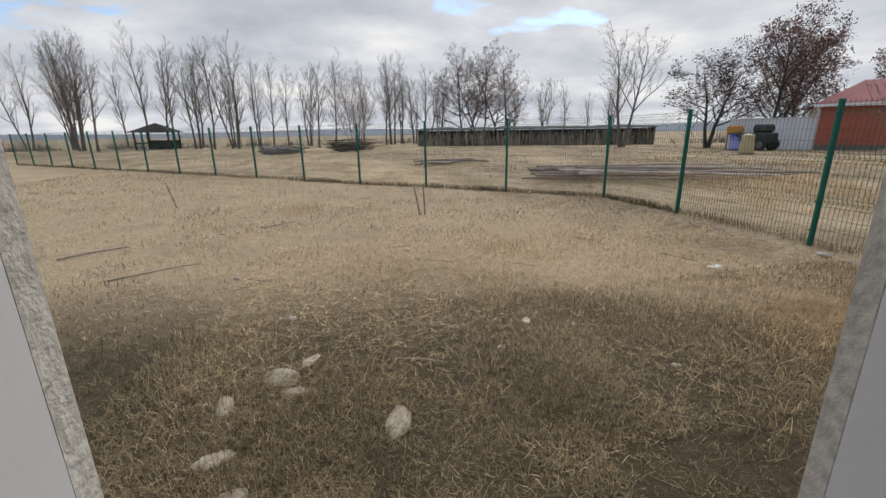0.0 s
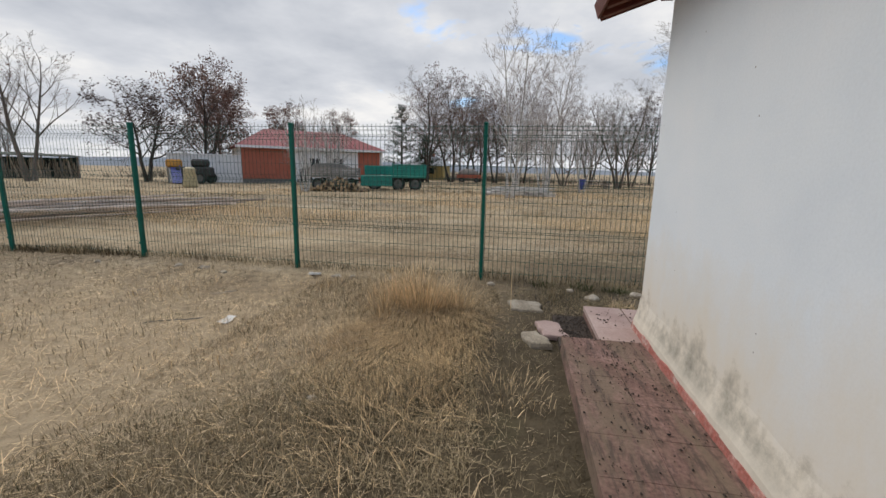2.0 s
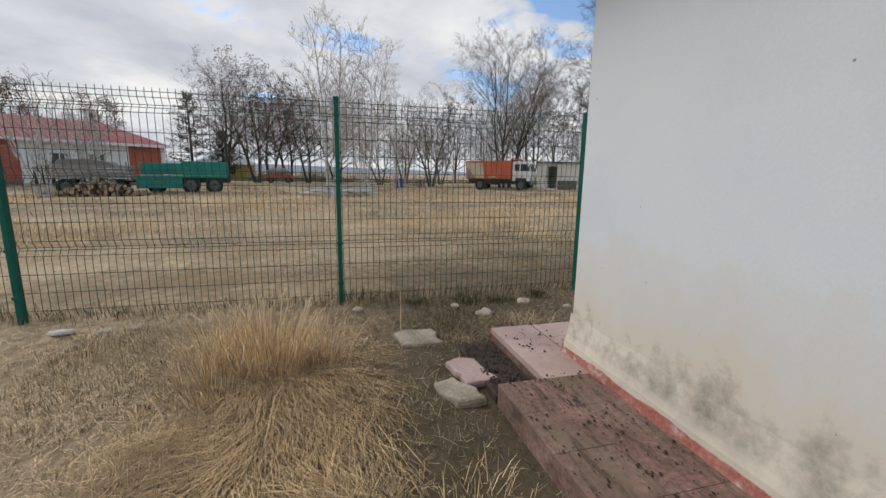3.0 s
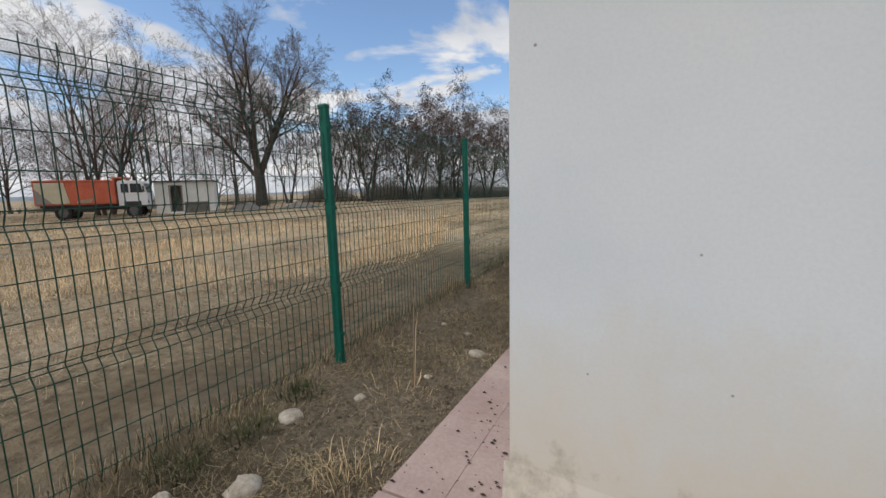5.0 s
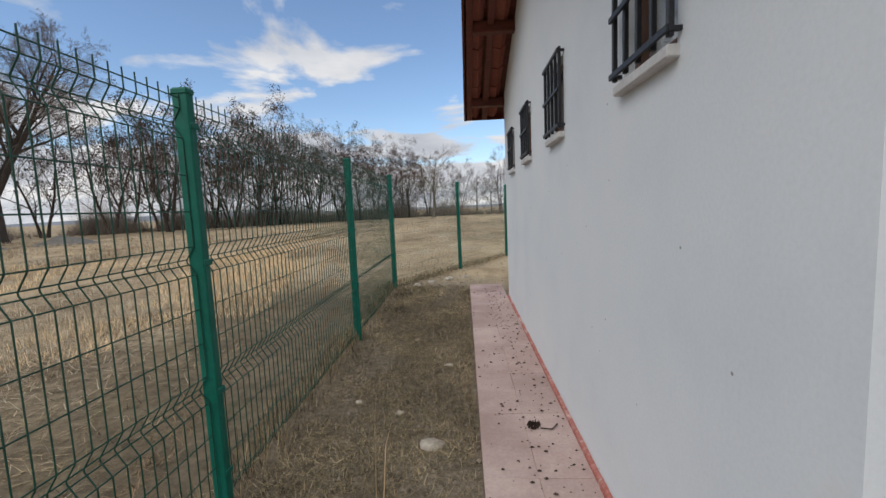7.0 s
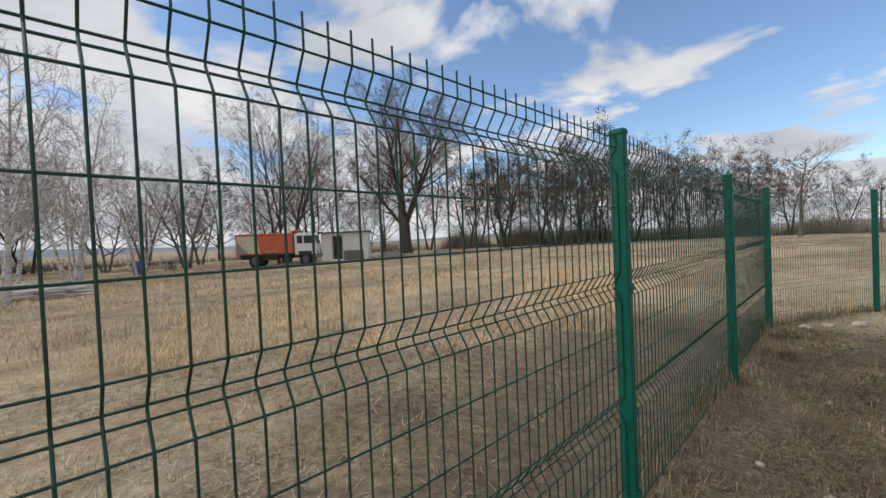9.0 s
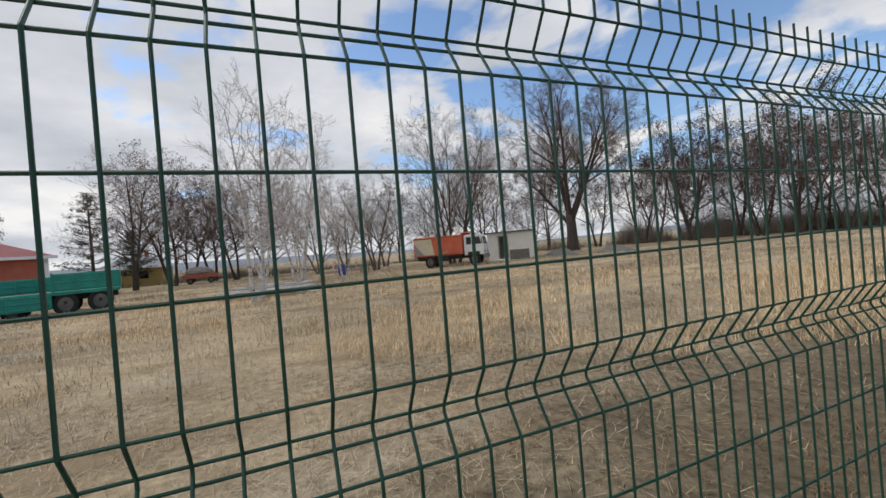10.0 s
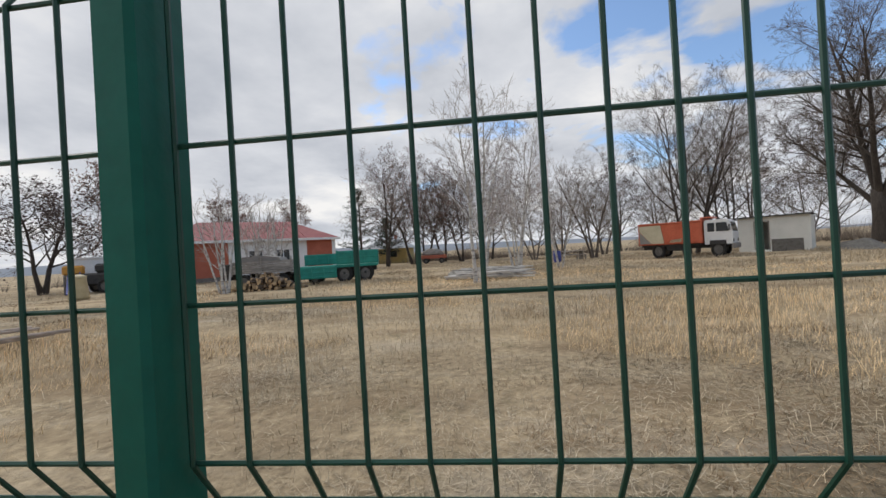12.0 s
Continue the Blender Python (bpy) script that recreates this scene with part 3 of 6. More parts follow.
front = holed_wall([HX, DOOR[0], DOOR[1], 0.0], [-0.1, DOOR[2], DOOR[3], WALLTOP], [DOOR], lambda u, v, w: (u, -w, v), 0.22)
solid("wall_north", front, PLASTER, "white plastered house wall, mouldy and stained at the foot", "wall", kind="structure")
WIN = [(y - WHALF, y + WHALF, WZ0, WZ1) for y in WINDOWS]
us = sorted({HY, -0.22, *[a for w in WIN for a in w[:2]]})
side = holed_wall(us, [-0.1, WZ0, WZ1, WALLTOP], WIN, lambda u, v, w: (-w, u, v), 0.22)
# the gable above the side wall
ridge = WALLTOP + SLOPE * 2.5
for x in (0.0, -0.22):
    side.tri((x, HY, WALLTOP), (x, 0, WALLTOP), (x, HY / 2, ridge))
side.quad((0, HY, WALLTOP), (-0.22, HY, WALLTOP), (-0.22, HY / 2, ridge), (0, HY / 2, ridge))
side.quad((0, 0, WALLTOP), (0, HY / 2, ridge), (-0.22, HY / 2, ridge), (-0.22, 0, WALLTOP))
solid("wall_east", side, PLASTER, "white plastered gable wall with four small barred windows", "wall", kind="structure")
solid("wall_south", Shape().box((HX, HY - 0.0, -0.1), (-0.22, HY + 0.22, WALLTOP)), PLASTER, "white plastered back wall of the house", "wall", kind="structure")
west = Shape().box((HX, HY + 0.22, -0.1), (HX + 0.22, -0.22, WALLTOP))
for x in (HX, HX + 0.22):
    west.tri((x, HY, WALLTOP), (x, 0, WALLTOP), (x, HY / 2, ridge))
solid("wall_west", west, PLASTER, "white plastered end wall of the house", "wall", kind="structure")
solid("floor", Shape().box((HX + 0.22, HY + 0.22, 0.0), (-0.22, -0.22, 0.12)), INNER, "plain pale floor inside the house", "floor", kind="structure")
solid("ceiling", Shape().box((HX + 0.22, HY + 0.22, 2.62), (-0.22, -0.22, 2.70)), INNER, "plain white ceiling inside the house", "ceiling", kind="structure")

# door opening: rough plaster reveal and a white frame set back in it
door = thing("door_1", "open doorway with white reveals and a worn grey outer edge", "doorway", kind="structure")
for name, mat, back, fore, lab in (("reveal", JAMB, -0.222, -0.024, "white painted reveal"), ("outer_edge", REVEAL, -0.023, 0.004, "rough grey plaster edge round the doorway")):
    rv = Shape()
    rv.box((DOOR[0] + 0.002, back, 0.12), (DOOR[0] + 0.012, fore, 2.148)).box((DOOR[1] - 0.012, back, 0.12), (DOOR[1] - 0.002, fore, 2.148))
    rv.box((DOOR[0] + 0.012, back, 2.148), (DOOR[1] - 0.012, fore, 2.158))
    part(name, rv, mat, door, lab)
part("threshold", Shape().box((DOOR[0] + 0.014, -0.22, 0.121), (DOOR[1] - 0.014, -0.01, 0.135), bevel=0.004), SILL, door, "pale stone threshold")


def build_roof():
    roof = thing("roof", "pitched tiled roof on mahogany-stained boards and rafters", "roof", kind="structure")
    run = 2.5 + EAVE
    fall = SLOPE * run
    foot_z, top_z = WALLTOP + SLOPE * -EAVE, WALLTOP + SLOPE * 2.5
    x0, x1 = HX - 0.5, 0.50
    ang = math.degrees(math.atan(SLOPE))
    length = run / math.cos(math.atan(SLOPE))
    for sgn in (1, -1):
        # local frame: u along the eave, v up the slope
        base = Matrix.Translation((0, EAVE if sgn > 0 else HY - EAVE, foot_z)) @ Matrix.Rotation(0 if sgn > 0 else math.pi, 4, "Z") @ Matrix.Rotation(-radians(ang), 4, "X")
        lo, hi = (x0, x1) if sgn > 0 else (-x1, -x0)
        n = 21
        w = length / n
        board = Shape().box((lo, -w * 0.98, 0.004), (hi, 0, 0.026), bevel=0.004).mesh("soffit_board", STAINWOOD)
        for k in range(n):
            b = part("soffit_board", board, STAINWOOD, roof)
            b.matrix_basis = base @ Matrix.Translation((0, -k * w, 0))
        rail = Shape().box((-0.035, -length, -0.085), (0.035, 0.0, 0.002), bevel=0.006).mesh("rafter", STAINWOOD)
        out = (0.45, 0.24) if sgn > 0 else (-0.45, -0.24)
        for u in out:
            r = part("rafter", rail, STAINWOOD, roof)
            r.matrix_basis = base @ Matrix.Translation((u, 0, 0))
        top = Shape()
        rng = random.Random(5)
        rows, cols = 9, int((hi - lo) / 0.24)
        for i in range(rows):
            for j in range(cols):
                a, c = lo + j * 0.24, -(i + 1) * length / rows
                top.tube([(a + 0.12, c - 0.03, 0.045), (a + 0.12, c + length / rows, 0.06)], 0.105, 6)
        top.box((lo, -length, 0.03), (hi, 0, 0.045))
        t = part("tile_covering", top, TILE, roof, "red clay roof tiles")
        t.matrix_basis = base
        fa = part("eave_board", Shape().box((lo, 0.002, -0.07), (hi, 0.024, 0.045), bevel=0.004), STAINWOOD, roof)
        fa.matrix_basis = base
        for u in ((hi, hi + 0.022) if sgn > 0 else (lo - 0.022, lo),):
            vb = part("verge_board", Shape().box((u[0], -length, -0.09), (u[1], 0.0, 0.06), bevel=0.004), STAINWOOD, roof)
            vb.matrix_basis = base
    # purlin ends that carry the overhang
    for y, z in ((0.0, WALLTOP), (HY, WALLTOP), (HY * 0.25, WALLTOP + SLOPE * 1.25), (HY * 0.75, WALLTOP + SLOPE * 1.25), (HY / 2, top_z)):
        part("purlin", Shape().box((0.001, y - 0.05 if y else -0.12, z - 0.13), (0.42, y + 0.05 if y else -0.02, z - 0.02), bevel=0.008), STAINWOOD, roof)
    return roof


build_roof()


def build_window(y):
    k = WINDOWS.index(y) + 1
    w = thing("window_%d" % k, "small brown-framed window behind a black iron grille", "window", kind="structure")
    y0, y1, z0, z1 = y - WHALF, y + WHALF, WZ0, WZ1
    f = Shape()
    for a, b, c, d in ((y0 + 0.002, y0 + 0.045, z0 + 0.002, z1 - 0.002), (y1 - 0.045, y1 - 0.002, z0 + 0.002, z1 - 0.002), (y0 + 0.045, y1 - 0.045, z0 + 0.002, z0 + 0.045),
                       (y0 + 0.045, y1 - 0.045, z1 - 0.045, z1 - 0.002)):
        f.box((-0.095, a, c), (-0.035, b, d), bevel=0.005)
    part("window_frame", f, BROWNFRAME, w)
    part("pane", Shape().box((-0.069, y0 + 0.045, z0 + 0.045), (-0.063, y1 - 0.045, z1 - 0.045)), GLASS, w).visible_shadow = False
    part("window_sill", Shape().box((-0.07, y0 - 0.015, z0 - 0.038), (0.034, y1 + 0.015, z0 - 0.003), bevel=0.005), SILL, w, "pale marble sill that juts out")
    g = thing("window_grille", "black iron bars fixed before a small window", "grille", group="window grilles")
    xo = 0.026
    for i in range(5):
        yy = y0 - 0.015 + i * (2 * WHALF + 0.03) / 4
        part("bar", Shape().box((xo - 0.008, yy - 0.008, z0 + 0.012), (xo + 0.008, yy + 0.008, z1 + 0.03), bevel=0.002), IRON, g)
    for zz in (z0 + 0.03, z0 + 0.22, z1 + 0.01):
        part("crossbar", Shape().box((xo + 0.007, y0 - 0.03, zz - 0.010), (xo + 0.017, y1 + 0.03, zz + 0.010), bevel=0.002), IRON, g)
    for yy in (y0 - 0.02, y1 + 0.02):
        for zz in (z0 + 0.03, z1 + 0.01):
            part("stay", Shape().box((-0.01, yy - 0.006, zz - 0.006), (xo + 0.01, yy + 0.006, zz + 0.006)), IRON, g)


for y in WINDOWS:
    build_window(y)


def build_baseboard():
    """The painted mortar fillet along the foot of the walls, lumpy along its top."""
    rng = random.Random(3)
    s = Shape()
    n = 130
    for k in range(n):
        a, b = -3.6 + k * 3.64 / n, -3.6 + (k + 1) * 3.64 / n
        za, zb = [0.168 + 0.018 * noise.noise(Vector((u * 4.3, 0, 0))) + 0.010 * noise.noise(Vector((u * 17, 2, 0))) for u in (a, b)]
        ya, yb = [0.045 + 0.010 * noise.noise(Vector((u * 5, 3, 0))) for u in (a, b)]
        s.quad((a, ya, 0.10), (b, yb, 0.10), (b, yb * 0.85, zb), (a, ya * 0.85, za))
        s.quad((a, ya * 0.85, za), (b, yb * 0.85, zb), (b, 0.002, zb + 0.015), (a, 0.002, za + 0.015))
    for k in range(80):
        a, b = 0.04 - k * 5.06 / 80, 0.04 - (k + 1) * 5.06 / 80
        za, zb = [0.138 + 0.008 * noise.noise(Vector((u * 6, 7, 0))) for u in (a, b)]
        s.quad((0.026, a, 0.10), (0.020, a, za), (0.020, b, zb), (0.026, b, 0.10))
        s.quad((0.020, a, za), (0.002, a, za + 0.010), (0.002, b, zb + 0.010), (0.020, b, zb))
    solid("baseboard", s, REDLINE, "worn red-painted mortar fillet at the wall foot", "skirting", kind="structure")


build_baseboard()


def build_plaster_lip():
    """The rough toe of the plaster, a few centimetres proud, just above the red line."""
    s = Shape()
    s.smooth = True
    n = 110
    for k in range(n):
        a, b = -3.6 + k * 3.62 / n, -3.6 + (k + 1) * 3.62 / n
        rows = []
        for u in (a, b):
            w = 0.5 + 0.5 * noise.noise(Vector((u * 3.1, 1.7, 0)))
            q = 0.5 + 0.5 * noise.noise(Vector((u * 13.0, 4.1, 0)))
            rows.append([(u, 0.030 + 0.012 * w, 0.165), (u, 0.030 + 0.014 * w * q, 0.185 + 0.03 * w), (u, 0.016 + 0.010 * q, 0.225 + 0.03 * w), (u, 0.008 + 0.006 * q, 0.27 + 0.04 * w), (u, 0.001, 0.34 + 0.06 * w)])
        for i in range(4):
            s.quad(rows[0][i], rows[1][i], rows[1][i + 1], rows[0][i + 1])
    solid("trim", s, PLASTER, "rough stained plaster toe above the red line", "trim", kind="structure")


build_plaster_lip()

# ---- paving round the house ----


def build_paving():
    pave = thing("pavement", "faded red pressed-concrete paving strip round the house", "pavement", kind="structure")
    rng = random.Random(8)
    bed = Shape().box((HX, 0.002, -0.12), (-0.275, 0.612, 0.082)).box((-0.272, 0.002, -0.12), (0.52, 0.335, 0.082)).box((0.002, HY - 1.03, -0.12), (0.52, 0.0, 0.082))
    part("bedding", bed, PAVER, pave, "soil-stained red concrete bed")
    alike = []
    for k in range(4):
        s = Shape().box((-0.1481, -0.1481, -0.04), (0.1481, 0.1481, 0.0), bevel=0.0010 + 0.0004 * k)
        alike.append(s.mesh("paver", PAVER))

    flag = Shape().box((-0.149, -0.149, -0.04), (0.149, 0.149, 0.0), bevel=0.0015).mesh("flag", SIDEPAVER)

    def lay(x, y, sx, sy, mesh=None):
        o = part("paver" if mesh is None else "flagstone", mesh or rng.choice(alike), PAVER, pave)
        o.matrix_basis = Matrix.LocRotScale((x, y, 0.12 + rng.uniform(-0.001, 0.001)), Euler((rng.uniform(-0.003, 0.003), rng.uniform(-0.003, 0.003), rng.uniform(-0.004, 0.004))), (sx, sy, 1))

    for i in range(24):
        for j in range(2):
            lay(-0.42 - i * 0.297, 0.465 - j * 0.297, 1, 1)
    for i in range(3):
        lay(-0.145 + i * 0.268, 0.18, 0.90, 1.06, flag)
    for i in range(10):
        for j in range(2):
            lay(0.395 - j * 0.2495, -0.29 - i * 0.597, 0.835, 2.0, flag)
    return pave


build_paving()

# ---- fence of welded mesh panels ----
POSTS = [(1.74, 3.88), (1.715, 1.39), (1.71, -1.12), (1.735, -3.62), (1.76, -6.12), (0.70, -8.40), (-0.52, -10.55), (-1.78, -12.7), (-3.05, -14.85), (-4.3, -17.0)]
NORTH = [(1.75, 6.30), (1.66, 8.55)] + [(1.66 - 0.752 * 2.49 * k, 8.55 + 0.659 * 2.49 * k) for k in range(1, 15)]
LINE = list(reversed(NORTH)) + POSTS
FOLDS = (1.805, 1.235, 0.665, 0.095)
LEVELS = [1.848, 1.805, 1.750, 1.728, 1.685, 1.533, 1.383, 1.235, 1.180, 1.158, 1.115, 0.965, 0.815, 0.665, 0.610, 0.588, 0.545, 0.395, 0.245, 0.095]


def bulge(z):
    """How far the mesh leans out of its plane at a height: a ridge at each fold."""
    for f in FOLDS:
        if f - 0.12 < z < f:
            t = (f - z) / 0.12
            return 0.036 * (min(1.0, t / 0.46) if t < 0.5 else min(1.0, (1 - t) / 0.46))
    return 0.0


def vertical_wire(sides):
    zs = [1.878] + sorted({z for f in FOLDS[:3] for z in (f, f - 0.055, f - 0.066, f - 0.12)} | {0.095, 0.03}, reverse=True)
    s = Shape()
    s.tube([(bulge(z), 0, z) for z in zs], 0.0027, sides)
    return s


def horizontal_wires(length, sides, r):
    s = Shape()
    for z in LEVELS:
        s.tube([(bulge(z) + 0.0045, 0.028, z), (bulge(z) + 0.0045, length - 0.028, z)], r, sides)
    return s


def build_fence():
    fence = thing("mesh_fence", "dark green welded mesh fence with folded panels and posts", "fence")
    post_s = Shape().box((-0.040, -0.021, -0.35), (0.030, 0.021, 1.875), bevel=0.006).mesh("post", GREENPOST)
    cap_s = Shape().box((-0.044, -0.025, 1.862), (0.034, 0.025, 1.895), bevel=0.009).mesh("post_cap", GREENPOST)
    clip_s = Shape().box((-0.048, -0.027, -0.014), (-0.039, 0.027, 0.014), bevel=0.004).mesh("clip", GREENPOST)
    wire_near = vertical_wire(6).mesh("wire", GREENWIRE)
    for k, (x, y) in enumerate(LINE):
        ax, ay = LINE[max(0, k - 1)]
        bx, by = LINE[min(len(LINE) - 1, k + 1)]
        turn = math.atan2(by - ay, bx - ax) + math.pi / 2
        z = ground_z(x, y) * 0.5
        rng = random.Random(k)
        post = part("post", post_s, GREENPOST, fence)
        post.matrix_basis = Matrix.LocRotScale((x, y, z), Euler((rng.uniform(-0.006, 0.006), rng.uniform(-0.006, 0.006), turn)), None)
        part("post_cap", cap_s, GREENPOST, post, "green plastic post cap")
        if 10 < k < 24:
            for h in (0.22, 0.60, 1.17, 1.74):
                part("clip", clip_s, GREENPOST, post).matrix_basis = Matrix.Translation((0, 0, h))
    for k in range(len(LINE) - 1):
        a, b = Vector((*LINE[k], 0)), Vector((*LINE[k + 1], 0))
        d = b - a
        # local y runs along the panel, local x towards the house
        m = Matrix.Translation(a) @ Matrix.Rotation(math.atan2(d.y, d.x) - math.pi / 2, 4, "Z") @ Matrix.Rotation(math.pi, 4, "Z") @ Matrix.Translation((0, -d.length, 0))
        near = LINE.index(POSTS[0]) <= k + 0 < LINE.index(POSTS[4])
        count = round((d.length - 0.06) / 0.0555)
        s = horizontal_wires(d.length, 6 if near else 4, 0.0027 if near else 0.0024)
        if not near:
            one = vertical_wire(3)
            nv = len(one.v)
            for i in range(count + 1):
                y = 0.03 + (d.length - 0.06) * i / count
                n = len(s.v)
                s.v += [(p[0], p[1] + y, p[2]) for p in one.v]
                s.f += [tuple(n + q for q in f) for f in one.f]
        panel = part("mesh_panel", s, GREENWIRE, fence)
        panel.matrix_basis = m
        if near:
            for i in range(count + 1):
                o = part("wire", wire_near, GREENWIRE, panel)
                o.matrix_basis = Matrix.Translation((0, 0.03 + (d.length - 0.06) * i / count, 0))
    return fence


build_fence()

# ---- vehicles and stores on the meadow ----


def wheel(parent, x, y, r, width, rim_mat=STEEL):
    w = Shape()
    w.smooth = True
    prof = [(0.60, -0.5), (0.86, -0.5), (1.0, -0.34), (1.0, 0.34), (0.86, 0.5), (0.60, 0.5)]
    n = 22
    for k in range(n):
        a = 2 * math.pi * k / n
        for q, h in prof:
            w.v.append((x + q * r * math.cos(a), y + h * width, r + q * r * math.sin(a)))
    m = len(prof)
    for k in range(n):
        for i in range(m):
            w.f.append((k * m + i, k * m + (i + 1) % m, ((k + 1) % n) * m + (i + 1) % m, ((k + 1) % n) * m + i))
    whl = part("wheel", w, RUBBER, parent, "black tyre on a dusty rim")
    rim = Shape().tube([(x, y - width * 0.30, r), (x, y + width * 0.30, r)], r * 0.62, 16)
    rim.tube([(x, y - width * 0.46, r), (x, y + width * 0.46, r)], r * 0.22, 10)
    part("rim", rim, rim_mat, whl)


def build_truck():
    """Tipper lorry; local x runs from tail to nose, local -y faces the house."""
    a, b = Vector((32.6, -9.6, 0)), Vector((28.8, -14.4, 0))
    d = (b - a).normalized()
    t = thing("tipper_truck", "white-cabbed lorry with a red, cream and grey tipper body", "truck", at=Matrix.Translation(a + d * 0.75) @ Matrix.Rotation(math.atan2(d.y, d.x), 4, "Z") @ Matrix.Diagonal((0.88, 0.95, 1.08, 1.0)))
    part("chassis", Shape().box((0.1, -0.45, 0.55), (6.0, -0.33, 0.78)).box((0.1, 0.33, 0.55), (6.0, 0.45, 0.78)).box((1.9, -0.95, 0.45), (3.0, -0.45, 0.80), bevel=0.05).box((0.2, -1.0, 0.74), (4.2, 1.0, 0.86)),
         DARKSTEEL, t)
    body = Shape()
    body.box((0.0, -1.12, 0.86), (4.35, -1.04, 2.12), bevel=0.01).box((0.0, 1.04, 0.86), (4.35, 1.12, 2.12), bevel=0.01)
    body.box((0.0, -1.04, 0.86), (0.08, 1.04, 2.05), bevel=0.01).box((4.27, -1.04, 0.86), (4.35, 1.04, 2.30), bevel=0.01).box((0.08, -1.04, 0.86), (4.27, 1.04, 0.94))
    tip = part("tipper_body", body, REDPAINT, t, "faded orange-red steel tipper body")
    for x in (0.02, 0.75, 1.5, 2.25, 3.0, 3.7, 4.25):
        part("rib", Shape().box((x, -1.17, 0.86), (x + 0.08, -1.12, 2.14), bevel=0.01), REDPAINT, tip)
    part("top_rail", Shape().box((0.0, -1.18, 2.10), (4.35, -1.06, 2.20), bevel=0.02), REDPAINT, tip)

    def band(name, pts, mat, lab):
        s = Shape()
        n = len(pts)
        s.v = [(x, -1.178, z) for x, z in pts] + [(x, -1.186, z) for x, z in pts]
        s.f = [tuple(range(n)), tuple(n + i for i in reversed(range(n)))] + [(i, n + i, n + (i + 1) % n, (i + 1) % n) for i in range(n)]
        part(name, s, mat, tip, lab)

    band("painted_panel", [(0.10, 2.06), (1.62, 2.06), (1.85, 0.94), (0.95, 0.94), (0.10, 1.75)], CREAM, "cream painted panel")
    band("painted_panel", [(0.10, 1.72), (0.93, 0.94), (0.10, 0.94)], GREYPAINT, "grey painted corner")
    band("painted_panel", [(1.66, 2.06), (4.25, 2.06), (4.25, 0.94), (1.89, 0.94)], REDPAINT, "orange-red painted panel")
    band("painted_panel", [(2.3, 1.12), (3.1, 1.20), (3.0, 0.98), (2.2, 0.96)], CREAM, "cream wear patch low on the body")
    part("headboard", Shape().box((4.2, -0.95, 2.28), (4.9, 0.95, 2.36), bevel=0.02).box((4.2, -0.95, 2.18), (4.28, 0.95, 2.30)), REDPAINT, t)
    cab = Shape()
    cab.prism([(4.45, 0.75), (6.1, 0.75), (6.15, 1.35), (5.95, 2.06), (5.75, 2.16), (4.55, 2.16), (4.45, 2.05)], -1.02, 1.02, Matrix.Rotation(radians(90), 4, "X"))
    c = part("cab", cab, WHITEPAINT, t, "white lorry cab")
    part("side_window", Shape().box((4.65, -1.034, 1.48), (5.08, -1.018, 1.98), bevel=0.004), DARKGLASS, c)
    sw = Shape()
    sw.v = [(x, y, z) for y in (-1.034, -1.018) for x, z in ((5.18, 1.48), (5.92, 1.48), (5.80, 1.98), (5.18, 1.98))]
    sw.f = [(0, 1, 2, 3), (7, 6, 5, 4), (0, 4, 5, 1), (1, 5, 6, 2), (2, 6, 7, 3), (3, 7, 4, 0)]
    part("side_window", sw, DARKGLASS, c)
    ws = Shape().quad((6.135, -0.9, 1.46), (6.135, 0.9, 1.46), (5.985, 0.85, 1.99), (5.985, -0.85, 1.99))
    part("windscreen", ws, DARKGLASS, c)
    part("wheel_arch", Shape().box((4.75, -1.06, 0.72), (5.75, -1.01, 0.98), bevel=0.03), DARKSTEEL, c)
    part("bumper", Shape().box((6.05, -1.05, 0.48), (6.25, 1.05, 0.78), bevel=0.04), GREYPAINT, t)
    for y in (-0.78, 0.78):
        part("headlight", Shape().tube([(6.10, y, 0.95), (6.16, y, 0.95)], 0.10, 14), STEEL, c, "round headlight")
    part("mirror", Shape().box((5.95, -1.28, 1.5), (6.02, -1.12, 1.85), bevel=0.02), DARKSTEEL, c)
    for x in (1.35, 5.25):
        for y in (-0.88, 0.88):
            wheel(t, x, y, 0.46, 0.26)


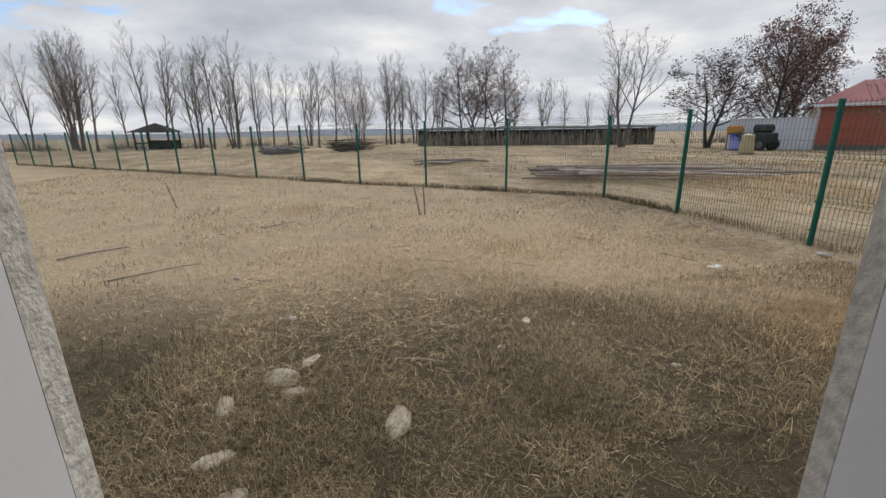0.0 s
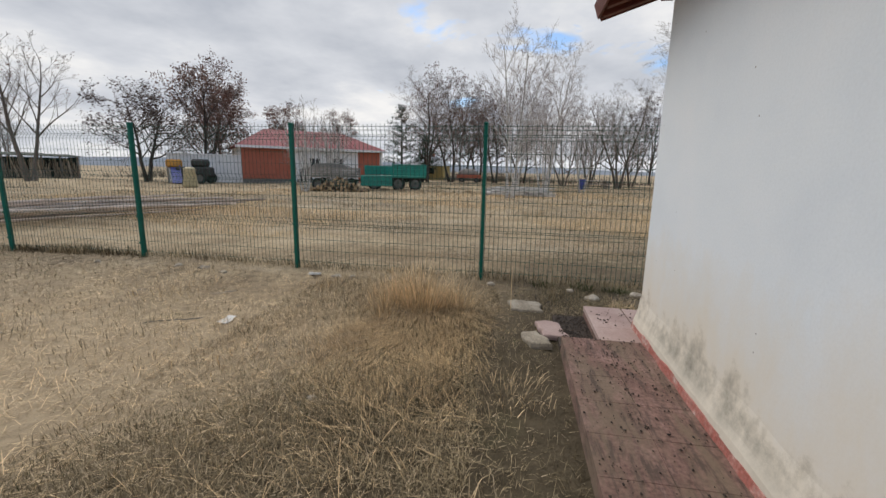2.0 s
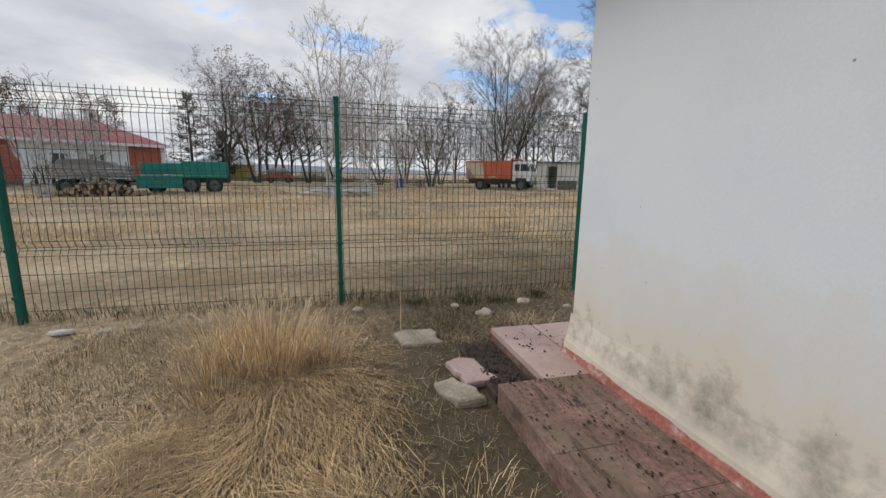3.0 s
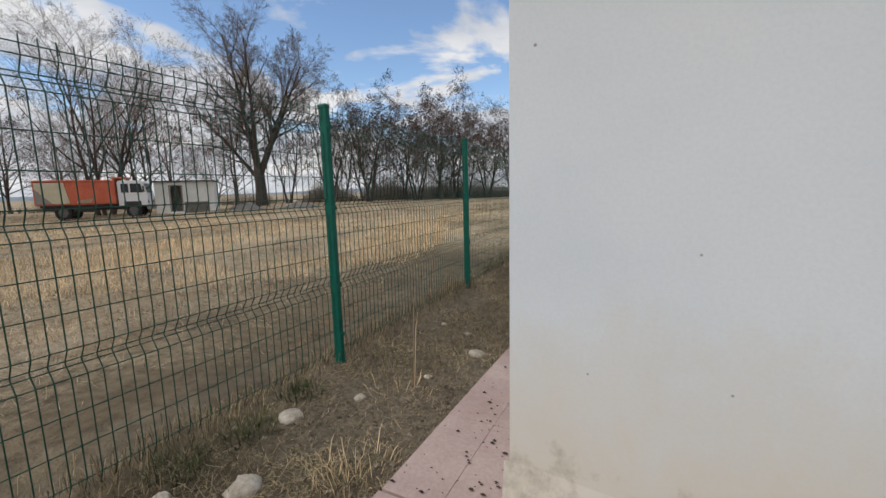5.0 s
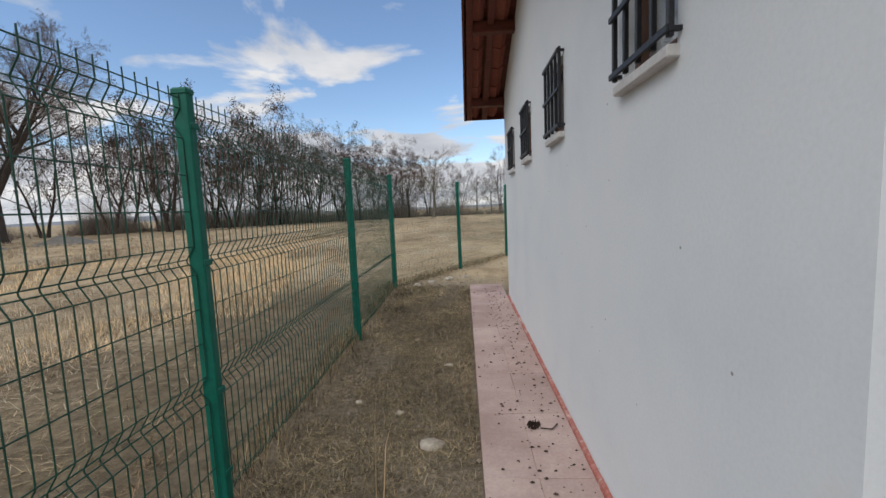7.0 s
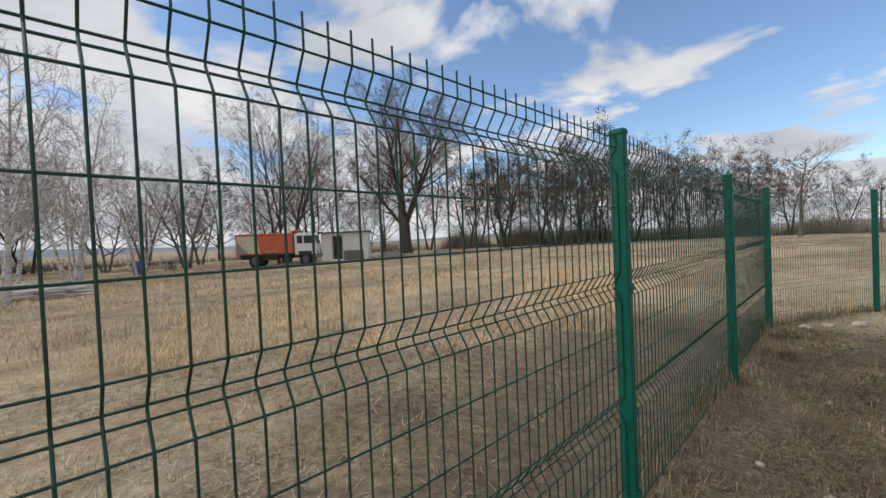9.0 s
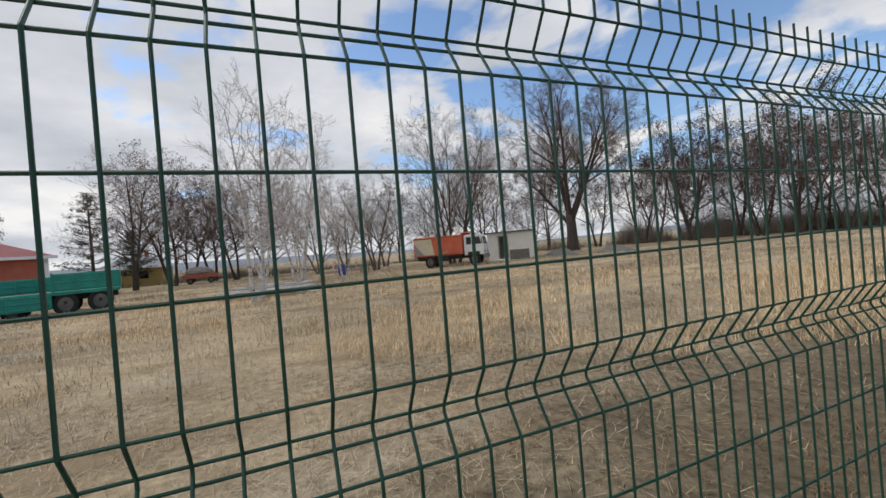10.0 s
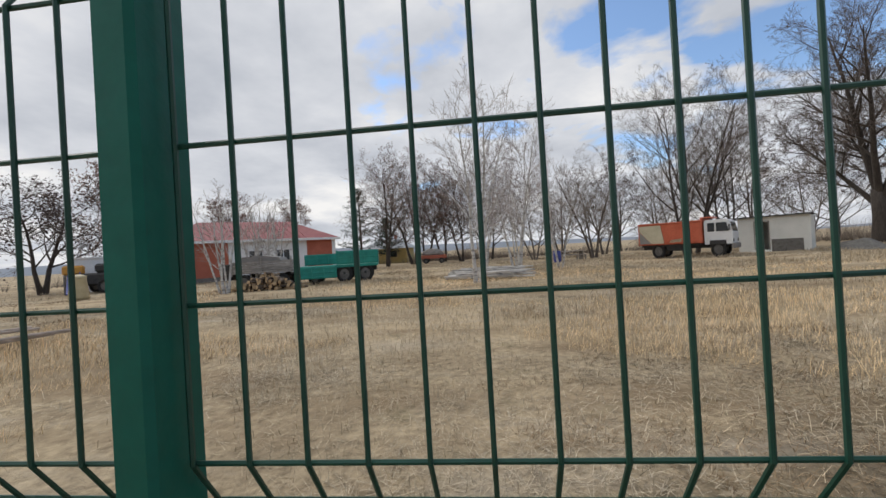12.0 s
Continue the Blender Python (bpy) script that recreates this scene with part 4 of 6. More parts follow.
def build_trailer():
    """Farm trailer; local x from drawbar side to tail, local -y faces the house."""
    a, b = Vector((23.1, 11.1, 0)), Vector((24.1, 7.0, 0))
    d = (b - a).normalized()
    t = thing("farm_trailer", "sea-green farm trailer with one side flap hanging down", "trailer", at=Matrix.Translation(a) @ Matrix.Rotation(math.atan2(d.y, d.x), 4, "Z") @ Matrix.Diagonal((1.0, 1.0, 1.14, 1.0)))
    L = 4.15
    part("bed", Shape().box((0, -0.95, 0.74), (L, 0.95, 0.86), bevel=0.015), GREENPAINT, t)
    part("chassis", Shape().box((0.2, -0.4, 0.52), (L - 0.1, -0.3, 0.74)).box((0.2, 0.3, 0.52), (L - 0.1, 0.4, 0.74)).box((2.3, -0.9, 0.40), (2.42, 0.9, 0.52)).box((3.4, -0.9, 0.40), (3.52, 0.9, 0.52)), DARKSTEEL, t)

    def flap(x0, x1, y, z0, z1, lab=""):
        f = part("side_flap", Shape().box((x0, y - 0.025, z0), (x1, y + 0.025, z1), bevel=0.008), GREENPAINT, t, lab)
        for k in range(3):
            z = z0 + 0.08 + k * (z1 - z0 - 0.16) / 2
            part("rail", Shape().box((x0 + 0.03, y - 0.055, z - 0.03), (x1 - 0.03, y - 0.025, z + 0.03), bevel=0.008), GREENPAINT, f)
        for k in range(4):
            x = x0 + 0.04 + k * (x1 - x0 - 0.12) / 3
            part("stake", Shape().box((x, y - 0.065, z0), (x + 0.05, y - 0.026, z1), bevel=0.006), GREENPAINT, f)

    flap(2.02, L, -0.97, 0.88, 1.50)
    flap(0.0, 1.98, -1.0, 0.28, 0.84, "lowered side flap")
    flap(0.0, 1.98, 0.97, 0.88, 1.42)
    flap(2.02, L, 0.97, 0.88, 1.50)
    part("tailboard", Shape().box((L - 0.03, -0.95, 0.88), (L + 0.03, 0.95, 1.48), bevel=0.01), GREENPAINT, t)
    part("corner_post", Shape().box((1.98, -1.0, 0.74), (2.05, -0.93, 1.54), bevel=0.008), GREENPAINT, t)
    part("drawbar", Shape().tube([(0.2, -0.35, 0.6), (-1.0, 0, 0.5)], 0.05, 8).tube([(0.2, 0.35, 0.6), (-1.0, 0, 0.5)], 0.05, 8), DARKSTEEL, t)
    for x in (2.36, 3.46):
        for y in (-0.78, 0.78):
            wheel(t, x, y, 0.42, 0.24)
    wheel(t, 0.8, -0.7, 0.36, 0.2)
    wheel(t, 0.8, 0.7, 0.36, 0.2)


def build_wagon():
    t = thing("old_wagon", "weathered grey wooden wagon standing behind the firewood", "wagon", at=Matrix.Translation((22.4, 14.4, 0)) @ Matrix.Rotation(radians(-78), 4, "Z"))
    part("bed", Shape().box((0, -0.8, 0.80), (3.1, 0.8, 0.92), bevel=0.01), OLDWOOD, t)
    for k in range(3):
        part("side_board", Shape().box((0.0, -0.84, 0.94 + k * 0.17), (3.1, -0.80, 1.09 + k * 0.17), bevel=0.008), OLDWOOD, t)
        part("side_board", Shape().box((0.0, 0.80, 0.94 + k * 0.17), (3.1, 0.84, 1.09 + k * 0.17), bevel=0.008), OLDWOOD, t)
    for x in (0.02, 1.5, 3.02):
        part("stake", Shape().box((x, -0.88, 0.7), (x + 0.07, -0.845, 1.62), bevel=0.006), OLDWOOD, t)
    s = Shape().prism([(0.2, 1.42), (2.5, 1.42), (2.4, 1.58), (1.5, 1.72), (0.4, 1.66)], -0.7, 0.7, Matrix.Rotation(radians(90), 4, "X"))
    part("tarpaulin", s, GREYPAINT, t, "dull grey cover over the load")
    part("end_panel", Shape().box((-0.55, -0.6, 0.5), (-0.1, 0.6, 1.35), bevel=0.05), DARKSTEEL, t)
    for x in (0.6, 2.5):
        for y in (-0.7, 0.7):
            wheel(t, x, y, 0.38, 0.18)


def build_firewood():
    rng = random.Random(12)
    pile = thing("firewood_pile", "heap of cut round firewood beside the green trailer", "firewood")
    bark = [Shape().tube([(0, -0.24, 0), (0, 0.24, 0)], 1.0, 9, cap=False).mesh("log", LOGBARK)]
    end = Shape()
    for y, o in ((-0.241, 1), (0.241, -1)):
        n = len(end.v)
        end.v += [(math.cos(2 * math.pi * k / 9 * o), y, math.sin(2 * math.pi * k / 9 * o)) for k in range(9)]
        end.f.append(tuple(n + k for k in range(9)))
    endm = Shape()
    endm.v, endm.f = end.v[:9], end.f[:1]
    endm = endm.mesh("cut_end", LOGEND)
    a, b = Vector((20.3, 13.4, 0)), Vector((20.6, 9.9, 0))
    for row in range(7):
        n = 26 - row * 4
        for k in range(n):
            if n <= 0:
                continue
            u = (k + 0.5 + rng.uniform(-0.3, 0.3)) / 26 + row * 2 / 26
            p = a.lerp(b, u) + Vector((rng.uniform(-0.25, 0.35), 0, 0.075 + row * 0.125 + rng.uniform(-0.015, 0.015)))
            r = rng.uniform(0.055, 0.105)
            o = part("log", bark[0], LOGBARK, pile)
            turn = Euler((rng.uniform(-0.12, 0.12), 0, radians(-84) + rng.uniform(-0.45, 0.45)))
            o.matrix_basis = Matrix.LocRotScale(p, turn, (r, rng.uniform(0.8, 1.3), r))
            part("cut_end", endm, LOGEND, o)


def pole_heap(name, label, a, b, width, height, count, mat, rmin, rmax, seed, crook=0.06, jitter=0.2):
    rng = random.Random(seed)
    heap = thing(name, label, "timber")
    a, b = Vector(a), Vector(b)
    d = (b - a).normalized()
    side = Vector((-d.y, d.x, 0))
    for k in range(count):
        u0, u1 = rng.uniform(0, 0.22), rng.uniform(0.75, 1.0)
        off0 = rng.uniform(-0.5, 0.5) * width
        off1 = off0 + rng.uniform(-1, 1) * jitter
        z = 0.05 + height * (k / count) * (1 - abs(off0) / width)
        pts = []
        for i in range(6):
            t = i / 5
            p = a.lerp(b, u0 + (u1 - u0) * t) + side * (off0 + (off1 - off0) * t)
            pts.append((p.x + rng.uniform(-crook, crook), p.y + rng.uniform(-crook, crook), z + rng.uniform(-crook, crook) * 0.4 + rmax))
        r = rng.uniform(rmin, rmax)
        part("pole", Shape().tube(pts, [r * (1 - 0.09 * i) for i in range(6)], 6), mat, heap)
    return heap


def build_hut():
    a, b = Vector((33.6, -17.3, 0)), Vector((30.6, -20.9, 0))
    d = (b - a).normalized()
    # local x along the face, local -y towards the house
    h = thing("hut", "small grey rendered hut with a dark doorway and flat roof", "hut", at=Matrix.Translation(a) @ Matrix.Rotation(math.atan2(d.y, d.x), 4, "Z"))
    L, D = 4.0, 3.0
    wall = holed_wall([0, 1.0, 1.76, L], [-0.05, 0.12, 2.1, 2.42], [(1.0, 1.76, 0.12, 2.1)], lambda u, v, w: (u, w, v), 0.2)
    part("front_wall", wall, HUTWALL, h)
    part("side_wall", Shape().box((0, 0.2, -0.05), (0.2, D, 2.40)), HUTWALL, h)
    part("side_wall", Shape().box((L - 0.2, 0.2, -0.05), (L, D, 2.40)), HUTWALL, h)
    part("back_wall", Shape().box((0.2, D - 0.2, -0.05), (L - 0.2, D, 2.40)), HUTWALL, h)
    part("roof", Shape().box((-0.12, -0.30, 2.425), (L + 0.12, D + 0.2, 2.50), bevel=0.01), DARKSTEEL, h, "dark flat roof that juts out")
    part("door_frame", Shape().box((0.93, -0.03, 0.1), (0.998, 0.0, 2.16)).box((1.762, -0.03, 0.1), (1.83, 0.0, 2.16)).box((0.998, -0.03, 2.103), (1.762, 0.0, 2.16)), OLDWOOD, h)
    part("rendered_patch", Shape().box((1.9, -0.012, -0.04), (3.6, -0.001, 0.85), bevel=0.004), GRAVEL, h, "darker grey render low on the wall")
    part("step", Shape().box((0.85, -0.5, -0.05), (1.9, -0.01, 0.10), bevel=0.02), HUTWALL, h)


def heap_of(name, label, x, y, rx, ry, h, mat, category, seed):
    rng = random.Random(seed)
    s = Shape()
    s.smooth = True
    n, rings = 26, 9
    for i in range(rings + 1):
        q = i / rings
        for k in range(n):
            w = 2 * math.pi * k / n
            px, py = rx * q * math.cos(w), ry * q * math.sin(w)
            z = h * (math.cos(q * math.pi) * 0.5 + 0.5) * (1 + 0.4 * noise.noise(Vector((px * 0.9, py * 0.9, seed)))) - 0.04
            s.v.append((x + px, y + py, z))
    for i in range(rings):
        for k in range(n):
            s.f.append((i * n + k, i * n + (k + 1) % n, (i + 1) * n + (k + 1) % n, (i + 1) * n + k))
    return solid(name, s, mat, label, category)


def build_barn():
    barn = thing("barn", "long low barn with red and white walls and a red roof", "barn", at=Matrix.Translation((38.5, 15.0, 0)) @ Matrix.Rotation(radians(41.3), 4, "Z"))
    X, Y0, Y1, E, R, D = 0.0, 0.0, 13.0, 3.2, 4.75, 9.0
    bays = [(Y0, 2.3, BARNRED, "brick-red wall bay"), (2.3, 8.6, BARNWHITE, "white wall bay"), (8.6, Y1, BARNRED, "brick-red wall bay")]
    for a, b, mat, lab in bays:
        part("wall_bay", Shape().box((X, a + 0.005, -0.1), (X + 0.25, b - 0.005, E)), mat, barn, lab)
        part("pilaster", Shape().box((X - 0.07, a - 0.16, -0.1), (X - 0.003, a + 0.16, E), bevel=0.01), BARNRED if mat is BARNWHITE else BARNWHITE, barn)
    part("annex_wall", Shape().box((X + 0.6, Y1 + 0.01, -0.1), (X + 0.85, 18.5, 2.3)).box((X + 0.5, Y1 + 0.01, 2.3), (X + 0.95, 18.5, 2.4)), BARNWHITE, barn, "low white wall joined to the barn")
    part("plinth", Shape().box((X - 0.05, Y0, -0.1), (X - 0.002, Y1, 0.35)), GRAVEL, barn)
    part("side_wall", Shape().box((X + 0.25, Y0, -0.1), (X + D, Y0 + 0.25, E)), BARNRED, barn)
    part("side_wall", Shape().box((X + 0.25, Y1 - 0.25, -0.1), (X + D, Y1, E)), BARNWHITE, barn)
    part("back_wall", Shape().box((X + D - 0.25, Y0 + 0.25, -0.1), (X + D, Y1 - 0.25, E)), BARNWHITE, barn)
    o, hip = 0.5, 2.6
    p = [(X - o, Y0 - o, E), (X - o, Y1 + o, E), (X + D + o, Y1 + o, E), (X + D + o, Y0 - o, E), (X + D / 2, Y0 + hip, R + 0.35), (X + D / 2, Y1 - hip, R + 0.35)]
    s = Shape().quad(p[0], p[4], p[5], p[1]).quad(p[3], p[2], p[5], p[4]).tri(p[0], p[3], p[4]).tri(p[1], p[5], p[2]).quad(p[0], p[1], p[2], p[3])
    roof = part("roof", s, BARNROOF, barn, "dull red sheet-metal hipped roof")
    part("eave_board", Shape().box((X - o - 0.06, Y0 - o, E - 0.16), (X - o, Y1 + o, E + 0.04)), BARNWHITE, roof, "pale eave board")
    slope = Vector((D / 2 + o, 0, R + 0.35 - E))
    for k in range(18):
        y = Y0 + hip + (Y1 - Y0 - 2 * hip) * k / 17
        part("seam", Shape().tube([(X - o, y, E + 0.02), (X - o + slope.x, y, E + slope.z + 0.02)], 0.03, 4), BARNROOF, roof)
    for y in (4.0, 6.2):
        w = part("window", Shape().box((X - 0.03, y, 1.3), (X - 0.002, y + 1.0, 2.3)), DARKGLASS, barn)
        part("frame", Shape().box((X - 0.05, y + 0.47, 1.3), (X - 0.031, y + 0.53, 2.3)), PVC, w)


def build_yellow_house():
    h = thing("cottage", "ochre-yellow cottage with a grey sheet-metal roof", "house", at=Matrix.Translation((60.8, 18.6, 0)) @ Matrix.Rotation(radians(-92), 4, "Z"))
    part("wall", Shape().box((0, 0, -0.1), (6.2, 5, 2.2)), YELLOWWALL, h)
    s = Shape()
    a, b, c, d, e, f = (-0.7, -0.7, 2.12), (6.9, -0.7, 2.12), (6.9, 5.7, 2.12), (-0.7, 5.7, 2.12), (1.6, 2.5, 3.7), (4.6, 2.5, 3.7)
    s.quad(a, b, f, e).quad(c, d, e, f).tri(b, c, f).tri(d, a, e).quad(a, d, c, b)
    r = part("roof", s, ZINC, h)
    part("chimney", Shape().box((3.9, 2.2, 3.3), (4.3, 2.6, 4.2), bevel=0.02), BARNRED, r)
    for x in (0.8, 3.8):
        w = part("window", Shape().box((x, -0.03, 0.9), (x + 0.9, -0.002, 1.8)), DARKGLASS, h)
        part("frame", Shape().box((x - 0.06, -0.05, 0.82), (x, -0.001, 1.88)).box((x + 0.9, -0.05, 0.82), (x + 0.96, -0.001, 1.88)), OLDWOOD, w)


def build_long_shed():
    a, b = Vector((5.0, 55.6, 0)), Vector((31.4, 43.6, 0))
    d = (b - a).normalized()
    L = (b - a).length
    rng = random.Random(21)
    sh = thing("wood_shed", "long low open shed full of stacked sticks", "shed", at=Matrix.Translation(a) @ Matrix.Rotation(math.atan2(d.y, d.x), 4, "Z"))
    part("back_wall", Shape().box((0, 3.0, 0), (L, 3.1, 1.9)), SHEDDARK, sh)
    part("end_wall", Shape().box((0, 0.1, 0), (0.1, 3.0, 2.0)), SHEDDARK, sh)
    part("end_wall", Shape().box((L - 0.1, 0.1, 0), (L, 3.0, 2.0)), SHEDDARK, sh)
    n = 14
    for k in range(n):
        x0, x1 = L * k / n, L * (k + 1) / n
        z = 2.05 + 0.10 * noise.noise(Vector((k * 0.7, 0, 0)))
        s = Shape()
        s.box((x0 - 0.05, -0.5, z), (x1 + 0.05, 3.4, z + 0.07), Matrix.Translation((0, 0, 0)) @ Matrix.Rotation(radians(4.0 + rng.uniform(-1, 1)), 4, "X"))
        part("roof_sheet", s, SHEDROOF, sh)
    for k in range(23):
        x = 0.1 + (L - 0.2) * k / 22
        part("post", Shape().tube([(x, 0, -0.1), (x + rng.uniform(-0.05, 0.05), 0, 2.06)], 0.07, 6), OLDWOOD, sh)
    for z in (0.65,):
        part("rail", Shape().box((0, -0.06, z), (L, -0.02, z + 0.09)), OLDWOOD, sh)
    st = Shape()
    for k in range(820):
        x = rng.uniform(0.2, L - 0.2)
        h = rng.uniform(1.0, 1.98)
        y = rng.uniform(-0.5, 0.3)
        st.tube([(x, y, 0), (x + rng.gauss(0, 0.16), y + 0.25, h)], rng.uniform(0.018, 0.055), 4)
    tagged(part("stick_stack", st, STICK, sh, "upright stacked sticks"), kind="stuff")


def build_gazebo():
    g = thing("garden_shelter", "small dark shelter with a pyramid roof among trees", "shelter", at=Matrix.Translation((-29.3, 65.5, 0)))
    for x in (-2, 2):
        for y in (-2, 2):
            part("post", Shape().box((x - 0.1, y - 0.1, -0.1), (x + 0.1, y + 0.1, 2.3)), SHEDDARK, g)
    s = Shape()
    c = [(-2.6, -2.6, 2.25), (2.6, -2.6, 2.25), (2.6, 2.6, 2.25), (-2.6, 2.6, 2.25)]
    for i in range(4):
        s.tri(c[i], c[(i + 1) % 4], (0, 0, 3.5))
    s.quad(c[3], c[2], c[1], c[0])
    part("roof", s, SHEDDARK, g)
    for y in (-2, 2):
        part("rail", Shape().box((-2, y - 0.05, 0.8), (2, y + 0.05, 0.95)), SHEDDARK, g)
    part("back_panel", Shape().box((-2, 1.9, 0), (2, 2.0, 1.2)), SHEDDARK, g)


def build_small_things():
    b = thing("waste_bin", "beige plastic bin standing alone on the meadow", "bin", at=Matrix.Translation((20.7, 22.0, 0)))
    s = Shape()
    s.smooth = True
    s.tube([(0, 0, 0), (0, 0, 0.15), (0, 0, 1.05), (0, 0, 1.12)], [0.42, 0.44, 0.34, 0.36], 18)
    part("body", s, BINMAT, b)
    part("lid", Shape().tube([(0, 0, 1.12), (0, 0, 1.2), (0, 0, 1.3)], [0.37, 0.35, 0.12], 18), BINMAT, b)
    p = thing("playground_slide", "blue slide with an orange roofed platform", "slide", at=Matrix.Translation((25.8, 27.8, 0)) @ Matrix.Rotation(radians(135), 4, "Z"))
    part("chute", Shape().box((-0.3, 0, 0), (0.3, 2.4, 0.06), Matrix.Translation((0, 0.5, 1.2)) @ Matrix.Rotation(radians(-28), 4, "X")).box((-0.35, 0, 0), (-0.3, 2.4, 0.25), Matrix.Translation((0, 0.5, 1.2)) @ Matrix.Rotation(radians(-28), 4, "X")),
         BLUEPLASTIC, p, "blue plastic chute")
    part("platform", Shape().box((-0.5, -0.6, 1.15), (0.5, 0.5, 1.25)), OLDWOOD, p)
    part("canopy", Shape().box((-0.55, -0.65, 1.25), (0.55, 0.5, 1.85), bevel=0.1), ORANGEPLASTIC, p, "orange plastic hood")
    for x in (-0.45, 0.45):
        for y in (-0.55, 0.45):
            part("post", Shape().tube([(x, y, 0), (x, y, 1.2)], 0.05, 8), OLDWOOD, p)
    t = thing("farm_cart", "dark rusty farm machine with rubber wheels", "farm machine", at=Matrix.Translation((26.3, 25.0, 0)) @ Matrix.Rotation(radians(100), 4, "Z"))
    part("body", Shape().box((0, -0.7, 0.5), (2.4, 0.7, 1.3), bevel=0.12), DARKSTEEL, t)
    part("hood", Shape().box((0.2, -0.5, 1.3), (1.3, 0.5, 1.9), bevel=0.15), DARKSTEEL, t)
    for x in (0.4, 2.0):
        for y in (-0.75, 0.75):
            wheel(t, x, y, 0.45, 0.25)
    c = thing("rusty_cart", "small rust-red cart with a grey load", "cart", at=Matrix.Translation((49.5, 8.6, 0)) @ Matrix.Rotation(radians(-85), 4, "Z"))
    part("bed", Shape().box((0, -0.8, 0.55), (3.0, 0.8, 0.95), bevel=0.03), BARNRED, c)
    part("load", rock(random.Random(4), 1.3, 0.7, 0.6), OLDWOOD, c).matrix_basis = Matrix.Translation((1.4, 0, 1.1))
    for x in (0.6, 2.4):
        for y in (-0.8, 0.8):
            wheel(c, x, y, 0.3, 0.2)
    tb = thing("garden_table", "weathered picnic table on the meadow edge", "table", at=Matrix.Translation((37.2, -6.0, 0)) @ Matrix.Rotation(radians(-75), 4, "Z"))
    part("tabletop", Shape().box((-1.2, -0.4, 0.70), (1.2, 0.4, 0.76), bevel=0.01), OLDWOOD, tb)
    for x in (-1.0, 0.95):
        part("leg", Shape().box((x, -0.35, 0), (x + 0.08, 0.35, 0.70)), OLDWOOD, tb)
    for y in (-0.85, 0.6):
        part("bench", Shape().box((-1.2, y, 0.40), (1.2, y + 0.25, 0.45), bevel=0.01).box((-1.0, y + 0.05, 0), (-0.92, y + 0.2, 0.4)).box((0.95, y + 0.05, 0), (1.03, y + 0.2, 0.4)), OLDWOOD, tb)
    solid("barrel", Shape().tube([(0, 0, 0), (0, 0, 0.3), (0, 0, 0.6), (0, 0, 0.88)], [0.26, 0.29, 0.29, 0.26], 16), BLUEPLASTIC, "blue plastic barrel on the dry grass", "barrel",
          at=Matrix.Translation((33.4, -4.3, 0)))


build_truck()
build_trailer()
build_wagon()
build_firewood()
pole_heap("pole_pile", "long thin felled poles lying loosely on the meadow", (1.4, 12.9, 0), (9.0, 9.8, 0), 2.2, 0.42, 26, POLEWOOD, 0.028, 0.058, 31, 0.07, 1.5)
pole_heap("birch_pile", "low stack of pale birch logs under the birches", (20.9, 3.0, 0), (20.0, -1.1, 0), 1.0, 0.42, 34, BIRCH, 0.035, 0.07, 32, jitter=0.4)
pole_heap("branch_pile", "heap of grey cut branches on the meadow", (-11.5, 38.5, 0), (-7.8, 40.2, 0), 1.6, 0.8, 40, OLDWOOD, 0.03, 0.07, 33, 0.15, 0.6)
pole_heap("branch_pile", "heap of dark cut branches on the meadow", (-6.0, 41.5, 0), (-1.6, 41.8, 0), 2.0, 1.2, 46, LOGBARK, 0.03, 0.08, 34, 0.2, 0.8)
pole_heap("branch_pile", "some crooked branches lying on the meadow", (-1.2, 20.8, 0), (3.2, 21.3, 0), 0.9, 0.18, 14, POLEWOOD, 0.02, 0.05, 35, 0.12, 0.5)
build_hut()
heap_of("gravel_heap", "low heap of grey gravel beside the hut", 29.8, -22.2, 2.6, 1.6, 0.65, GRAVEL, "gravel", 2)
heap_of("gravel_heap", "low heap of grey soil beside the hut", 27.0, -25.5, 2.8, 1.8, 0.6, GRAVEL, "gravel", 3)
build_barn()
build_yellow_house()
build_long_shed()
build_gazebo()
build_small_things()

# ---- trees ----


